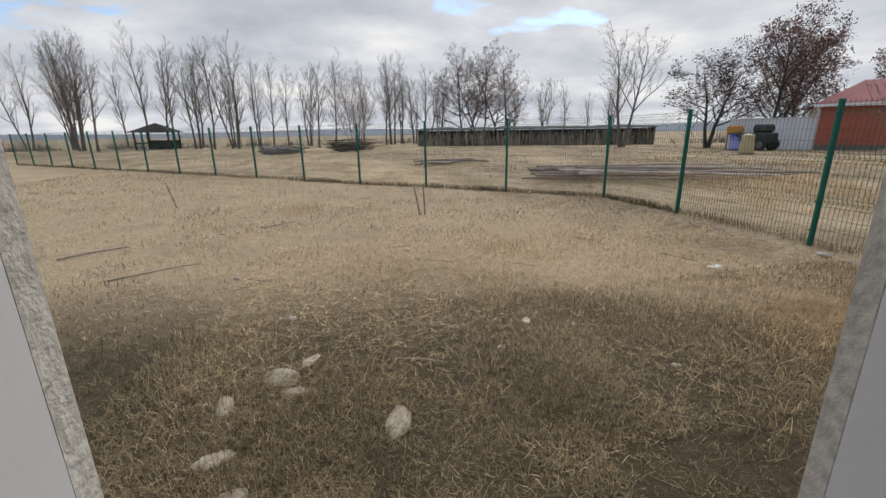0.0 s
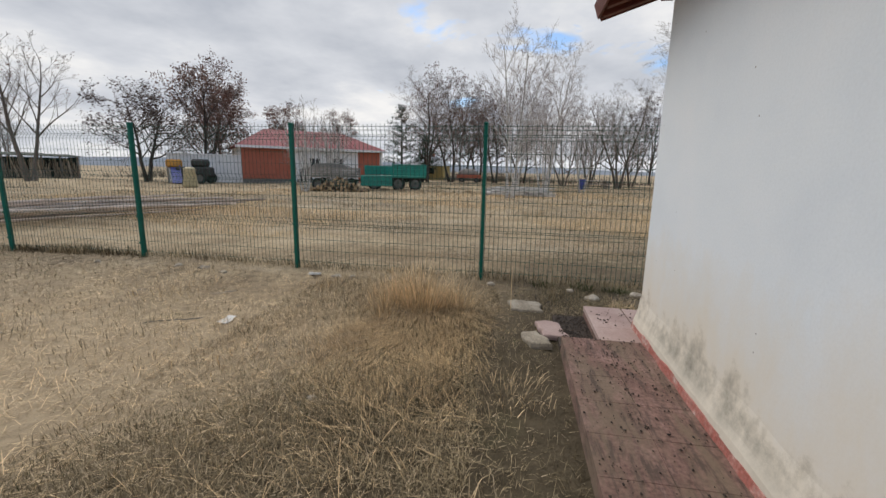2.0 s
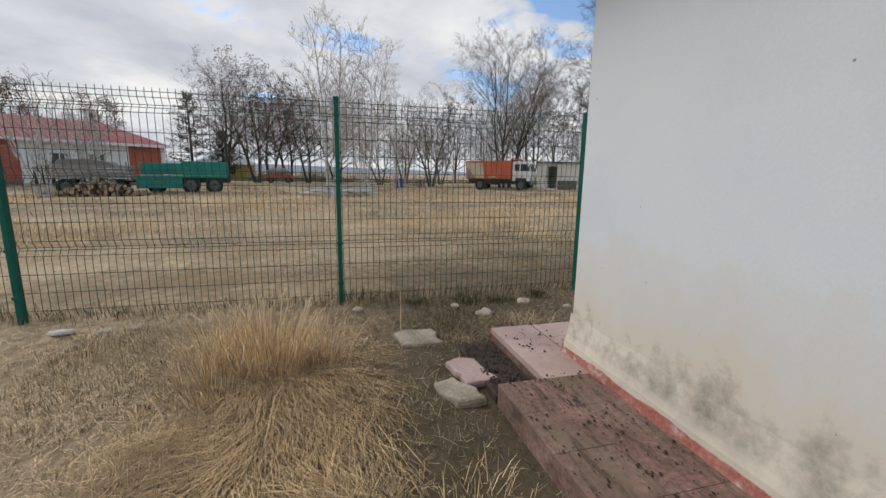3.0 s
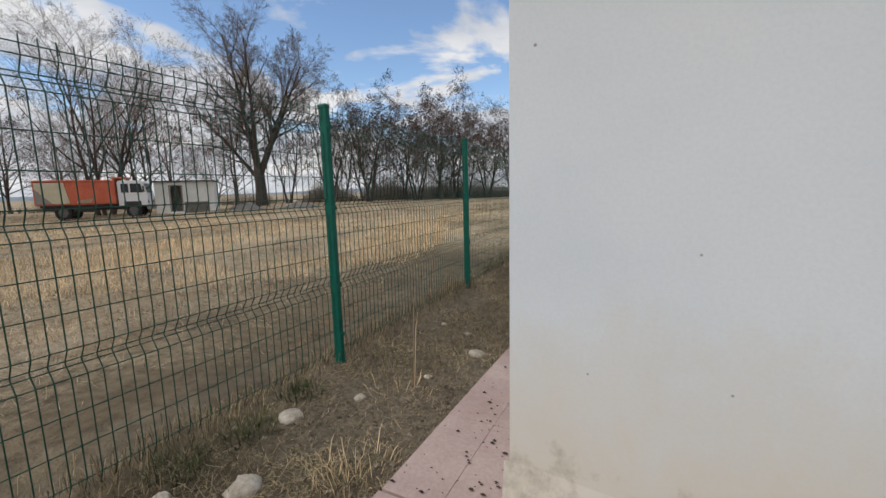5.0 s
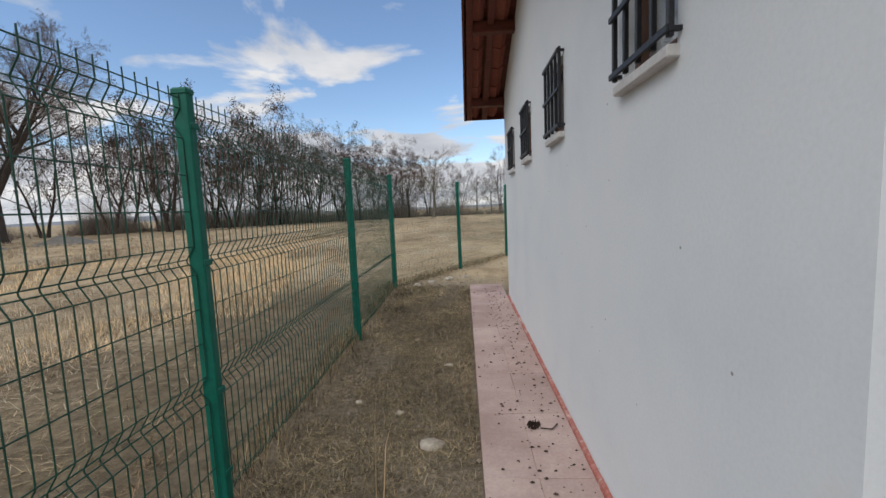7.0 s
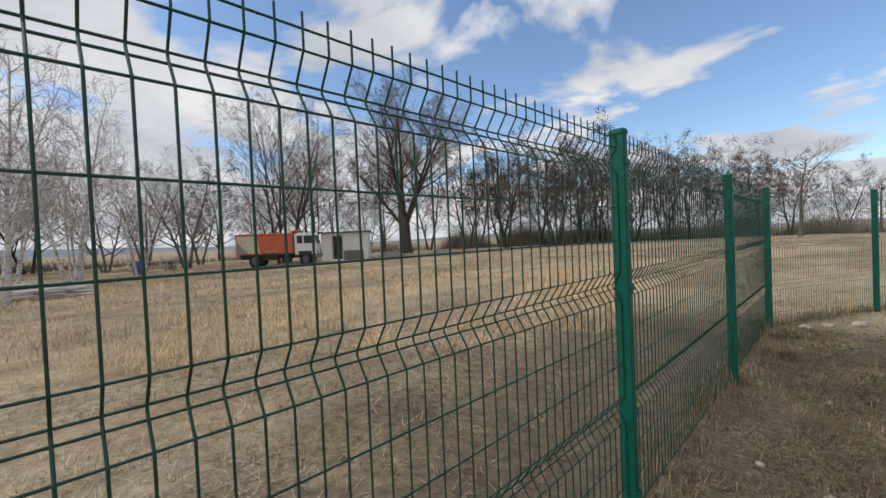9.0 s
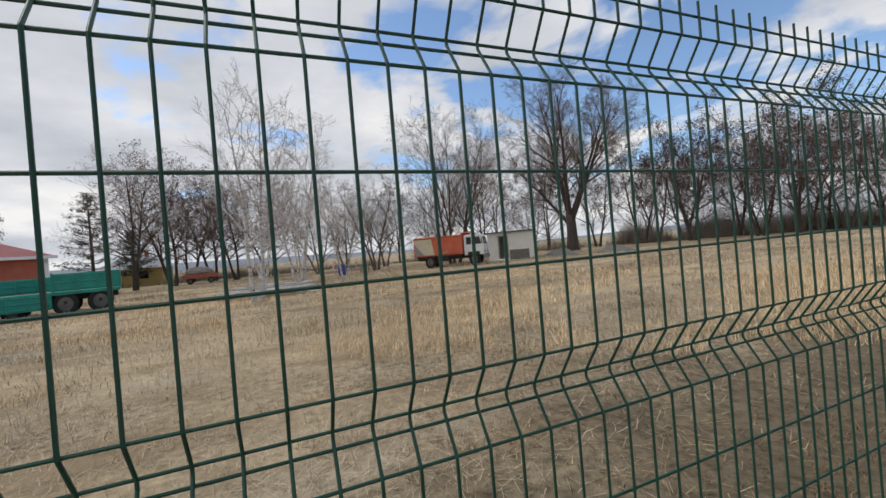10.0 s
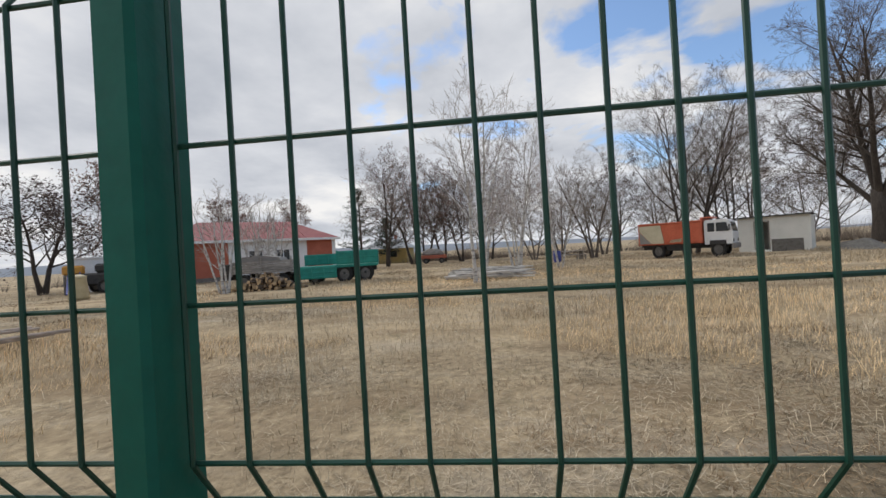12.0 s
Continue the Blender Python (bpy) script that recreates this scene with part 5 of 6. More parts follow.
class Grower:
    """Grows a bare tree: a tapered trunk and limbs in one mesh, the finer branches and leaves in others."""

    def __init__(self, seed, levels=3, kids=(9, 6, 5), angle=(45, 45, 45), ratio=(0.5, 0.5, 0.5), lift=0.12, wander=0.16, start=0.3, twig=0.010, leaf=0.0, leafsize=0.09):
        self.rng = random.Random(seed)
        self.levels, self.kids, self.angle, self.ratio = levels, kids, angle, ratio
        self.lift, self.wander, self.start, self.twig, self.leaf, self.leafsize = lift, wander, start, twig, leaf, leafsize
        self.trunk, self.crown, self.leaves = Shape(), Shape(), Shape()

    def branch(self, p, d, length, r, level):
        rng = self.rng
        n = (7, 5, 3, 1, 1)[min(level, 4)]
        pts, dirs = [p.copy()], [d.copy()]
        for k in range(n):
            w = self.wander * (0.5 if level == 0 else 1.0)
            d = (d + Vector((rng.uniform(-w, w), rng.uniform(-w, w), rng.uniform(-w, w) * 0.5 + self.lift * (0.3 if level == 0 else 1.0)))).normalized()
            p = p + d * (length / n)
            pts.append(p.copy())
            dirs.append(d.copy())
        last = level >= self.levels
        tip = self.twig * (0.45 if last else 0.9)
        radii = [max(tip, r * (1 - 0.82 * k / n)) for k in range(n + 1)]
        if level == 0 and pts[0].z < 0.05:
            radii[0] *= 1.35
        (self.trunk if level <= 1 else self.crown).tube(pts, radii, (8, 5, 3, 3, 3)[min(level, 4)], cap=False)
        if last:
            if self.leaf and rng.random() < self.leaf:
                self.clump(pts[-1])
            return
        count = self.kids[min(level, len(self.kids) - 1)]
        lo = self.start if level == 0 else 0.22
        for k in range(count):
            t = lo + (1 - lo) * (k + rng.uniform(0.1, 0.9)) / count
            f = t * n
            i = min(n - 1, int(f))
            q = pts[i].lerp(pts[i + 1], f - i)
            ang = radians(self.angle[min(level, len(self.angle) - 1)] * rng.uniform(0.65, 1.25))
            axis = dirs[i].orthogonal().normalized()
            axis.rotate(Matrix.Rotation(rng.uniform(0, 2 * math.pi) if level else 2.4 * k + rng.uniform(-0.5, 0.5), 3, dirs[i]))
            nd = dirs[i].copy()
            nd.rotate(Matrix.Rotation(ang, 3, axis))
            rr = max(self.twig, radii[i] * rng.uniform(0.42, 0.62))
            self.branch(q, nd, length * self.ratio[min(level, len(self.ratio) - 1)] * (1.15 - 0.55 * t) * rng.uniform(0.75, 1.2), rr, level + 1)

    def clump(self, c):
        rng = self.rng
        for _ in range(rng.randint(4, 7)):
            o = c + Vector((rng.gauss(0, 1), rng.gauss(0, 1), rng.gauss(0, 1))) * self.leafsize * 1.6
            a = Vector((rng.uniform(-1, 1), rng.uniform(-1, 1), rng.uniform(-1, 1))).normalized()
            b = a.orthogonal().normalized() * self.leafsize * rng.uniform(0.35, 0.6)
            a *= self.leafsize * rng.uniform(0.6, 1.2)
            self.leaves.quad(o - a, o + b, o + a, o - b)

    def stems(self, height, r, count=1, lean=0.25, spread=0.25):
        for k in range(count):
            w = 2 * math.pi * k / max(1, count) + self.rng.uniform(-0.4, 0.4)
            out = Vector((math.cos(w), math.sin(w), 0))
            l = lean * self.rng.uniform(0.6, 1.2) if count > 1 else self.rng.uniform(0, lean * 0.3)
            d = (Vector((0, 0, 1)) + out * l).normalized()
            self.branch(Vector((0, 0, -0.15)) + out * (spread if count > 1 else 0), d, height * self.rng.uniform(0.85, 1.0), r * self.rng.uniform(0.8, 1.0), 0)
        return self

    def build(self, name, label, bark, twigs, leafmat=None, x=0, y=0, group="trees of the meadow", turn=0.0, scale=1.0):
        t = thing(name, label, "tree", group=group, at=Matrix.LocRotScale((x, y, 0), Euler((0, 0, turn)), (scale,) * 3))
        self.trunk.smooth = True
        part("trunk", self.trunk, bark, t)
        c = part("crown", self.crown, twigs, t)
        if self.leaf:
            part("leaves", self.leaves, leafmat, c, "withered leaves that still hang")
        return t


def place_tree(proto, x, y, scale, turn):
    return copy_thing_scaled(proto, x, y, scale, turn)


def copy_thing_scaled(ob, x, y, s, turn):
    c = copy_thing(ob, Matrix.Identity(4))
    c.matrix_basis = Matrix.LocRotScale((x, y, 0), Euler((0, 0, turn)), (s, s, s))
    return c


trng = random.Random(77)
# tall slender trees of the northern row: four grown, the rest copied
slender = []
for k in range(4):
    g = Grower(100 + k, levels=3, kids=(14, 8, 5), angle=(30, 36, 42), ratio=(0.36, 0.48, 0.5), lift=0.11, wander=0.16, start=0.22, twig=0.009)
    g.stems(12.5, 0.16, count=(1, 2, 1, 3)[k], lean=0.16, spread=0.35)
    x, y, s = ((-32.1, 69.7, 1.15), (-18.4, 60.5, 0.97), (-7.7, 58.0, 0.83), (3.2, 69.8, 0.95))[k]
    slender.append(g.build("bare_tree", "tall slender leafless tree in a row behind the meadow", BARK, TWIG, x=x, y=y, scale=s, group="northern tree row"))
row = [(-27.9, 66.0, 1.1), (-24.5, 63.1, 1.02), (-21.0, 60.0, 0.92), (-16.3, 65.0, 0.95), (-13.6, 60.2, 0.88), (-11.3, 61.7, 0.80), (-5.2, 66.1, 1.0), (-2.9, 62.8, 0.78), (-1.1, 70.1, 0.90),
       (1.2, 66.0, 0.86), (5.5, 73.3, 0.96), (7.6, 70.0, 0.88), (-36.5, 73.0, 1.1), (-40.5, 70.0, 1.15), (-34.0, 61.0, 1.05), (-44.5, 76.0, 1.1), (-30.5, 75.0, 1.2), (-38.0, 64.5, 1.0), (-48.0, 72.0, 1.1),
       (10.2, 76.0, 0.93), (13.0, 78.0, 0.9), (-9.4, 70.0, 0.9), (-19.8, 70.0, 1.0), (-25.8, 72.0, 1.05), (28.8, 80.0, 0.9), (32.0, 73.0, 0.85), (36.0, 75.0, 0.8), (39.5, 71.0, 0.75), (43.0, 70.0, 0.8)]
for x, y, s in row:
    place_tree(trng.choice(slender), x + trng.uniform(-0.6, 0.6), y + trng.uniform(-1, 1), s * trng.uniform(0.84, 0.98), trng.uniform(0, 6.28))
# pale multi-stemmed birches
birches = []
for k, (x, y, h, n, r) in enumerate(((18.6, 1.4, 8.0, 3, 0.085), (23.4, -0.5, 8.0, 3, 0.085), (19.8, 13.4, 5.3, 5, 0.065), (-3.2, 47.0, 7.5, 7, 0.10))):
    g = Grower(200 + k, levels=3, kids=(14, 8, 5) if k != 2 else (7, 4, 3), angle=(40, 46, 50), ratio=(0.34, 0.5, 0.5), lift=0.05, wander=0.2, start=0.25, twig=0.006)
    g.stems(h, r, count=n, lean=0.17 if n < 6 else 0.4, spread=0.18)
    birches.append(g.build("birch", "white-barked leafless birch with several stems", BIRCH, TWIGPALE, x=x, y=y, turn=k))
for x, y, s in ((22.6, 13.4, 1.0), (26.5, 14.4, 1.05)):
    place_tree(birches[2], x, y, s, trng.uniform(0, 6.28))
for x, y, s in ((27.5, 1.2, 0.8), (26.0, -3.2, 0.75), (29.0, -1.0, 0.85)):
    place_tree(birches[trng.randint(0, 1)], x, y, s, trng.uniform(0, 6.28))
# leafless and half-leafless trees round the meadow
g = Grower(301, 3, (10, 6, 5), (38, 42, 45), (0.45, 0.5, 0.5), 0.10, 0.2, 0.3, 0.011, 0.10, 0.10)
bare_north = g.stems(10.4, 0.17, 2, 0.2, 0.2).build("bare_tree", "leafless tree with a few dead leaves by the shed", BARK, TWIG, REDLEAF, 22.7, 37.6)
g = Grower(302, 3, (11, 8, 6), (66, 50, 48), (0.66, 0.5, 0.5), 0.04, 0.24, 0.26, 0.011, 0.75, 0.12)
pod = g.stems(7.2, 0.20, 2, 0.4, 0.1).build("pod_tree", "spreading tree hung with dark withered clumps", DARKBARK, TWIGDARK, POD, 26.9, 31.4)
g = Grower(303, 3, (15, 9, 7), (50, 46, 48), (0.50, 0.5, 0.5), 0.06, 0.2, 0.14, 0.009, 0.9, 0.12)
dense = g.stems(11.5, 0.20, 1).build("russet_tree", "dense tree that keeps its russet dead leaves", DARKBARK, TWIGDARK, REDLEAF, 31.4, 29.6, turn=1.0, scale=0.92)
for x, y, s in ((34.6, 31.8, 0.8), (38.4, 33.5, 0.85), (47.7, 30.5, 0.8), (50.5, 26.0, 0.72)):
    place_tree(dense, x, y, s, trng.uniform(0, 6.28))
g = Grower(304, 3, (16, 10, 7), (56, 50, 50), (0.48, 0.5, 0.5), 0.04, 0.22, 0.18, 0.008, 0.25, 0.08)
brown = g.stems(10.6, 0.17, 2, 0.25, 0.3).build("brown_tree", "twiggy brown tree with some dead leaves", DARKBARK, TWIGDARK, REDLEAF, 46.7, 12.0)
for x, y, s in ((49.2, 9.3, 1.03), (53.6, 6.2, 1.0), (50.5, 3.8, 0.9), (17.2, 75.2, 1.3), (24.1, 75.1, 1.27), (20.5, 77.0, 1.2), (56.0, 9.0, 1.0), (52.0, 0.5, 0.85)):
    place_tree(brown, x, y, s, trng.uniform(0, 6.28))
g = Grower(305, 4, (12, 8, 6, 4), (44, 46, 46, 46), (0.50, 0.48, 0.48, 0.5), 0.06, 0.19, 0.2, 0.0052)
multi = g.stems(12.4, 0.135, 5, 0.28, 0.35).build("bare_tree", "large leafless tree with many upright stems", DARKBARK, TWIGDARK, x=33.6, y=-14.0)
place_tree(multi, 37.2, -18.3, 0.82, 2.1)
g = Grower(306, 4, (12, 8, 5, 3), (50, 48, 48, 48), (0.48, 0.5, 0.5, 0.5), 0.04, 0.2, 0.15, 0.005)
small = g.stems(8.6, 0.12, 3, 0.3, 0.2).build("bare_tree", "small leafless tree with several stems", BARK, TWIG, x=38.7, y=-8.3)
for x, y, s in ((45.1, -6.7, 0.97), (41.5, -3.6, 0.8), (47.0, -11.5, 0.9), (44.0, -16.0, 0.85), (50.0, -20.0, 0.9), (40.5, -27.0, 0.8)):
    place_tree(small, x, y, s, trng.uniform(0, 6.28))
g = Grower(307, 4, (14, 10, 7, 6), (46, 46, 46, 46), (0.46, 0.5, 0.5, 0.5), 0.05, 0.17, 0.22, 0.0085)
g.trunk.tube([(0, 0, -0.2), (0.05, 0, 0.4), (0.0, 0.05, 2.4), (0.1, 0.0, 5.2)], [1.05, 0.78, 0.66, 0.60], 12)
for k, (az, lean, length, r, z) in enumerate(((0.3, 0.16, 16.5, 0.36, 4.9), (1.5, 0.42, 15.5, 0.32, 4.6), (2.7, 0.55, 14.5, 0.33, 4.2), (3.9, 0.40, 15.5, 0.30, 4.8), (5.0, 0.62, 14.0, 0.34, 3.8), (5.9, 0.85, 12.0, 0.28, 3.4))):
    out = Vector((math.cos(az), math.sin(az), 0))
    g.branch(Vector((0, 0, z)) + out * 0.2, (Vector((0, 0, 1)) + out * lean).normalized(), length, r, 0)
g.build("willow", "great spreading leafless tree with a thick trunk", DARKBARK, TWIGDARK, x=37.9, y=-30.6, turn=0.6, scale=0.83)
g = Grower(308, 4, (12, 8, 5, 3), (52, 48, 48, 48), (0.46, 0.5, 0.5, 0.55), 0.05, 0.2, 0.12, 0.0068, 0.24, 0.11)
ash = g.stems(13.6, 0.18, 2, 0.2, 0.3).build("pod_tree", "twiggy tree with dark seed clumps", DARKBARK, TWIGDARK, POD, 33.0, -43.5)
for x, y, s in ((26.1, -50.2, 1.0), (26.5, -56.4, 1.05), (22.6, -59.4, 0.98), (19.4, -62.0, 0.9), (16.8, -63.3, 0.85), (13.2, -68.2, 0.84), (10.0, -70.0, 0.8), (36.5, -47.0, 0.95), (41.0, -45.0, 1.0),
                (30.5, -52.0, 0.9), (45.0, -41.0, 0.95), (48.5, -35.5, 0.9), (7.0, -74.0, 0.75), (1.5, -78.0, 0.7), (-6.0, -76.0, 0.7), (29.0, -58.0, 1.0), (24.0, -64.0, 0.95), (20.5, -68.0, 0.95), (16.0, -72.0, 0.9), (33.5, -53.0, 1.0), (38.5, -51.0, 1.0), (12.0, -77.0, 0.85), (28.0, -47.0, 0.8),
                (23.5, -53.5, 0.75), (43.0, -50.0, 1.0), (53.0, -30.0, 0.9), (56.0, -16.0, 0.8)):
    place_tree(ash, x, y, s * trng.uniform(0.93, 1.05), trng.uniform(0, 6.28))
g = Grower(309, 3, (11, 9, 7), (60, 48, 48), (0.62, 0.5, 0.5), 0.07, 0.17, 0.26, 0.010)
wide = g.stems(10.5, 0.24, 1).build("bare_tree", "wide-crowned leafless tree beyond the end of the fence", BARK, TWIG, x=5.2, y=-63.2)
for x, y, s in ((-4.0, -70.0, 0.6), (-9.0, -62.0, 0.55), (-14.0, -70.0, 0.7), (-2.0, -84.0, 0.8)):
    place_tree(wide, x, y, s, trng.uniform(0, 6.28))


def build_pine(x, y, h):
    rng = random.Random(41)
    t = thing("pine", "dark green pine with tiers of needled boughs", "tree", at=Matrix.Translation((x, y, 0)))
    tr = Shape().tube([(0, 0, -0.1), (0.05, 0, h * 0.5), (0, 0.05, h)], [0.2, 0.14, 0.03], 8)
    part("trunk", tr, DARKBARK, t)
    s, b = Shape(), Shape()
    for k in range(46):
        z = h * (0.18 + 0.80 * k / 45)
        reach = (h * 0.36) * (1 - (z / h) ** 1.6) * rng.uniform(0.6, 1.1) + 0.25
        w = k * 2.4 + rng.uniform(-0.4, 0.4)
        d = Vector((math.cos(w), math.sin(w), rng.uniform(0.0, 0.3)))
        b.tube([(0, 0, z), tuple(Vector((0, 0, z)) + d * reach)], [0.04, 0.01], 4)
        for i in range(46):
            o = Vector((0, 0, z)) + d * reach * rng.uniform(0.3, 1.05) + Vector((rng.gauss(0, 0.16), rng.gauss(0, 0.16), rng.gauss(0, 0.13)))
            a = Vector((rng.uniform(-1, 1), rng.uniform(-1, 1), rng.uniform(-0.3, 1))).normalized() * rng.uniform(0.15, 0.3)
            c = a.orthogonal().normalized() * 0.045
            s.quad(o - a, o + c, o + a, o - c)
    part("bough", b, DARKBARK, t)
    part("needles", s, NEEDLE, t)


build_pine(57.0, 18.0, 10.6)
build_pine(58.5, 14.8, 6.4)


def build_scrub():
    """Tangled low growth along the far edges of the meadow."""
    rng = random.Random(51)
    s = Shape()
    lines = [((-55, 66), (12, 80), 1300, 2.8), ((12, 80), (48, 66), 800, 2.8), ((36, 44), (60, 32), 500, 2.4), ((60, 10), (54, -24), 1500, 3.4), ((54, -24), (46, -44), 1100, 4.0), ((46, -44), (8, -76), 4400, 6.0), ((8, -76), (-30, -68), 2200, 5.0), ((62, 30), (66, 0), 900, 3.4)]
    for a, b, n, h in lines:
        for k in range(n):
            t = rng.random()
            x, y = a[0] + (b[0] - a[0]) * t + rng.gauss(0, 2.0), a[1] + (b[1] - a[1]) * t + rng.gauss(0, 2.0)
            clump = noise.noise(Vector((x * 0.16, y * 0.16, 3.0)))
            if clump < rng.uniform(-0.55, 0.35):
                continue
            hh = h * (0.2 + 0.8 * rng.random() ** 1.8) * max(0.25, 0.75 + 1.2 * clump)
            for _ in range(5):
                dx, dy = rng.uniform(-0.5, 0.5) * hh, rng.uniform(-0.5, 0.5) * hh
                w = rng.uniform(0.008, 0.022)
                z = hh * rng.uniform(0.6, 1.0)
                s.tri((x - w, y, 0), (x + w, y, 0), (x + dx, y + dy, z))
                s.tri((x, y - w, 0), (x, y + w, 0), (x + dx * 0.6, y - dy, z * 0.8))
    solid("scrub", s, HEDGE, "tangled leafless scrub along the meadow edge", "scrub", kind="stuff")


build_scrub()


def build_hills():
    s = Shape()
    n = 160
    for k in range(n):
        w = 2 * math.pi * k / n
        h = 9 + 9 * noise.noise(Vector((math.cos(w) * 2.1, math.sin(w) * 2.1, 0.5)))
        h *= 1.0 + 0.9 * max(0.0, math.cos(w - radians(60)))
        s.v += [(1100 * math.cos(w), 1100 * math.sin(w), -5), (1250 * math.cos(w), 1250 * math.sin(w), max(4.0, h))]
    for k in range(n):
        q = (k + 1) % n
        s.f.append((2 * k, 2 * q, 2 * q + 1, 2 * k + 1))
    solid("backdrop", s, HAZEHILL, "low hills on the horizon, coloured with blue-grey haze", "hills", kind="structure")


build_hills()

# ---- stones, slabs and litter ----
srng = random.Random(60)


def stone(x, y, size, flat=0.5, mat=STONE, name="stone", label="pale stone lying in the dry grass", group="stones in the yard"):
    sh = rock(srng, size * srng.uniform(0.8, 1.2), size * srng.uniform(0.7, 1.0), size * flat)
    sh.smooth = True
    solid(name, sh, mat, label, "stone", group=group, at=Matrix.Translation((x, y, ground_z(x, y) + size * flat * 0.18)) @ Matrix.Rotation(srng.uniform(0, 6.28), 4, "Z"))


def slab(x, y, pts, z0, thick, turn, mat=SLABMAT, tilt=(0, 0), label="broken piece of concrete slab lying on the soil"):
    ring = []
    for k, p in enumerate(pts):
        q = pts[(k + 1) % len(pts)]
        for f in (0.0, 0.33, 0.66):
            j = 0.0 if f == 0 else 0.10 * math.hypot(q[0] - p[0], q[1] - p[1])
            ring.append((p[0] + (q[0] - p[0]) * f + srng.uniform(-j, j), p[1] + (q[1] - p[1]) * f + srng.uniform(-j, j)))
    n = len(ring)
    s = Shape()
    for scale, z in ((0.97, 0.0), (1.0, 0.55 * thick), (0.96, 0.88 * thick), (0.88, thick)):
        s.v += [(u * scale, v * scale, z + srng.uniform(-0.06, 0.06) * thick) for u, v in ring]
    s.f.append(tuple(reversed(range(n))))
    s.f.append(tuple(3 * n + i for i in range(n)))
    for r in range(3):
        s.f += [(r * n + i, r * n + (i + 1) % n, (r + 1) * n + (i + 1) % n, (r + 1) * n + i) for i in range(n)]
    solid("concrete_piece", s, mat, label, "concrete slab", group="broken slabs", at=pose(x, y, z0, tilt[0], tilt[1], turn))


for x, y, sz in ((0.80, -1.68, 0.075), (1.43, -0.37, 0.075), (0.95, -1.15, 0.035), (1.05, -2.05, 0.03), (1.20, -0.72, 0.05), (1.36, -2.2, 0.03), (0.75, -2.9, 0.035), (1.1, -3.6, 0.03), (1.15, 0.15, 0.09), (1.42, 0.35, 0.05),
                 (1.50, 1.25, 0.06), (1.36, 2.05, 0.04), (1.44, 2.45, 0.06), (1.40, 2.95, 0.055), (1.37, 3.15, 0.07), (1.46, 3.55, 0.05), (1.2, 4.6, 0.05), (1.35, 5.0, 0.07), (1.38, 5.4, 0.06), (1.3, 6.6, 0.05),
                 (0.9, 7.9, 0.05), (0.2, 9.6, 0.08), (-2.4, 11.7, 0.09), (-6.4, 6.9, 0.05), (-3.3, 2.3, 0.035), (-2.6, 2.5, 0.03), (-4.9, 3.2, 0.05), (-2.25, 1.75, 0.035), (-1.3, 2.1, 0.03),
                 (1.2, -6.6, 0.09), (0.9, -6.9, 0.11), (1.4, -6.3, 0.07), (0.6, -7.2, 0.08), (-1.5, 4.6, 0.03), (-3.6, 5.1, 0.04), (-5.6, 4.4, 0.04)):
    stone(x, y, sz)
for x, y, rx, ry in ((-4.72, 2.15, 0.17, 0.13), (-4.55, 2.32, 0.12, 0.05), (-4.62, 1.95, 0.09, 0.05), (-4.02, 1.55, 0.15, 0.09), (-5.0, 1.9, 0.15, 0.06), (-4.95, 1.45, 0.12, 0.07), (-4.85, 1.15, 0.16, 0.10)):
    flat_stone = rock(srng, rx * 0.95, ry * 0.85, 0.026)
    flat_stone.smooth = True
    x, y = x - 0.13, y + 0.10
    solid("stone", flat_stone, STONE, "flat pale stone let into the ground", "stone", group="stones in the yard", at=Matrix.Translation((x, y, ground_z(x, y) - 0.006)) @ Matrix.Rotation(srng.uniform(0, 6.28), 4, "Z"))
slab(0.05, 0.66, [(-0.15, -0.10), (0.12, -0.12), (0.17, -0.03), (0.16, 0.08), (-0.02, 0.09), (-0.12, 0.13)], 0.012, 0.045, 20, SIDEPAVER, (3, -4), "loose reddish paver knocked out of the paving")
slab(-0.14, 0.79, [(-0.17, -0.05), (-0.06, -0.09), (0.14, -0.09), (0.18, 0.03), (0.06, 0.08), (-0.08, 0.09)], -0.012, 0.05, 28, SLABMAT, (-5, 3))
slab(0.68, 0.86, [(-0.12, -0.16), (0.13, -0.15), (0.15, 0.05), (0.11, 0.17), (-0.11, 0.15), (-0.14, 0.0)], ground_z(0.68, 0.86) - 0.012, 0.045, 6, SLABMAT, (2, -3), "pale flat concrete slab lying on the soil")
slab(1.42, 3.47, [(-0.10, -0.05), (0.03, -0.08), (0.10, 0.0), (0.02, 0.07), (-0.08, 0.06)], ground_z(1.42, 3.47) + 0.004, 0.03, 40, PAPER, (8, 12), "crumpled white scrap under the fence")
slab(-0.28, 3.42, [(-0.10, -0.03), (-0.02, -0.055), (0.09, -0.045), (0.12, 0.03), (0.03, 0.035), (-0.05, 0.065)], ground_z(-0.28, 3.42) + 0.008, 0.006, 15, PAPER, label="white scrap lying on the trodden grass")
slab(-2.95, 2.65, [(-0.05, -0.03), (0.05, -0.035), (0.06, 0.03), (-0.03, 0.035)], ground_z(-2.95, 2.65) + 0.005, 0.012, 60, PAPER, label="small white scrap in the grass")


def stick(pts, r, label="dry twig lying on the ground"):
    solid("twig", Shape().tube(pts, [r * (1 - 0.12 * k) for k in range(len(pts))], 5), OLDWOOD, label, "twig", group="twigs in the yard")


def fallen(x, y, turn, length, r):
    pts = []
    for k in range(5):
        u = length * (k / 4 - 0.5)
        px, py = x + u * math.cos(turn) + srng.uniform(-0.02, 0.02), y + u * math.sin(turn) + srng.uniform(-0.02, 0.02)
        pts.append((px, py, ground_z(px, py) + r + 0.01))
    stick(pts, r)


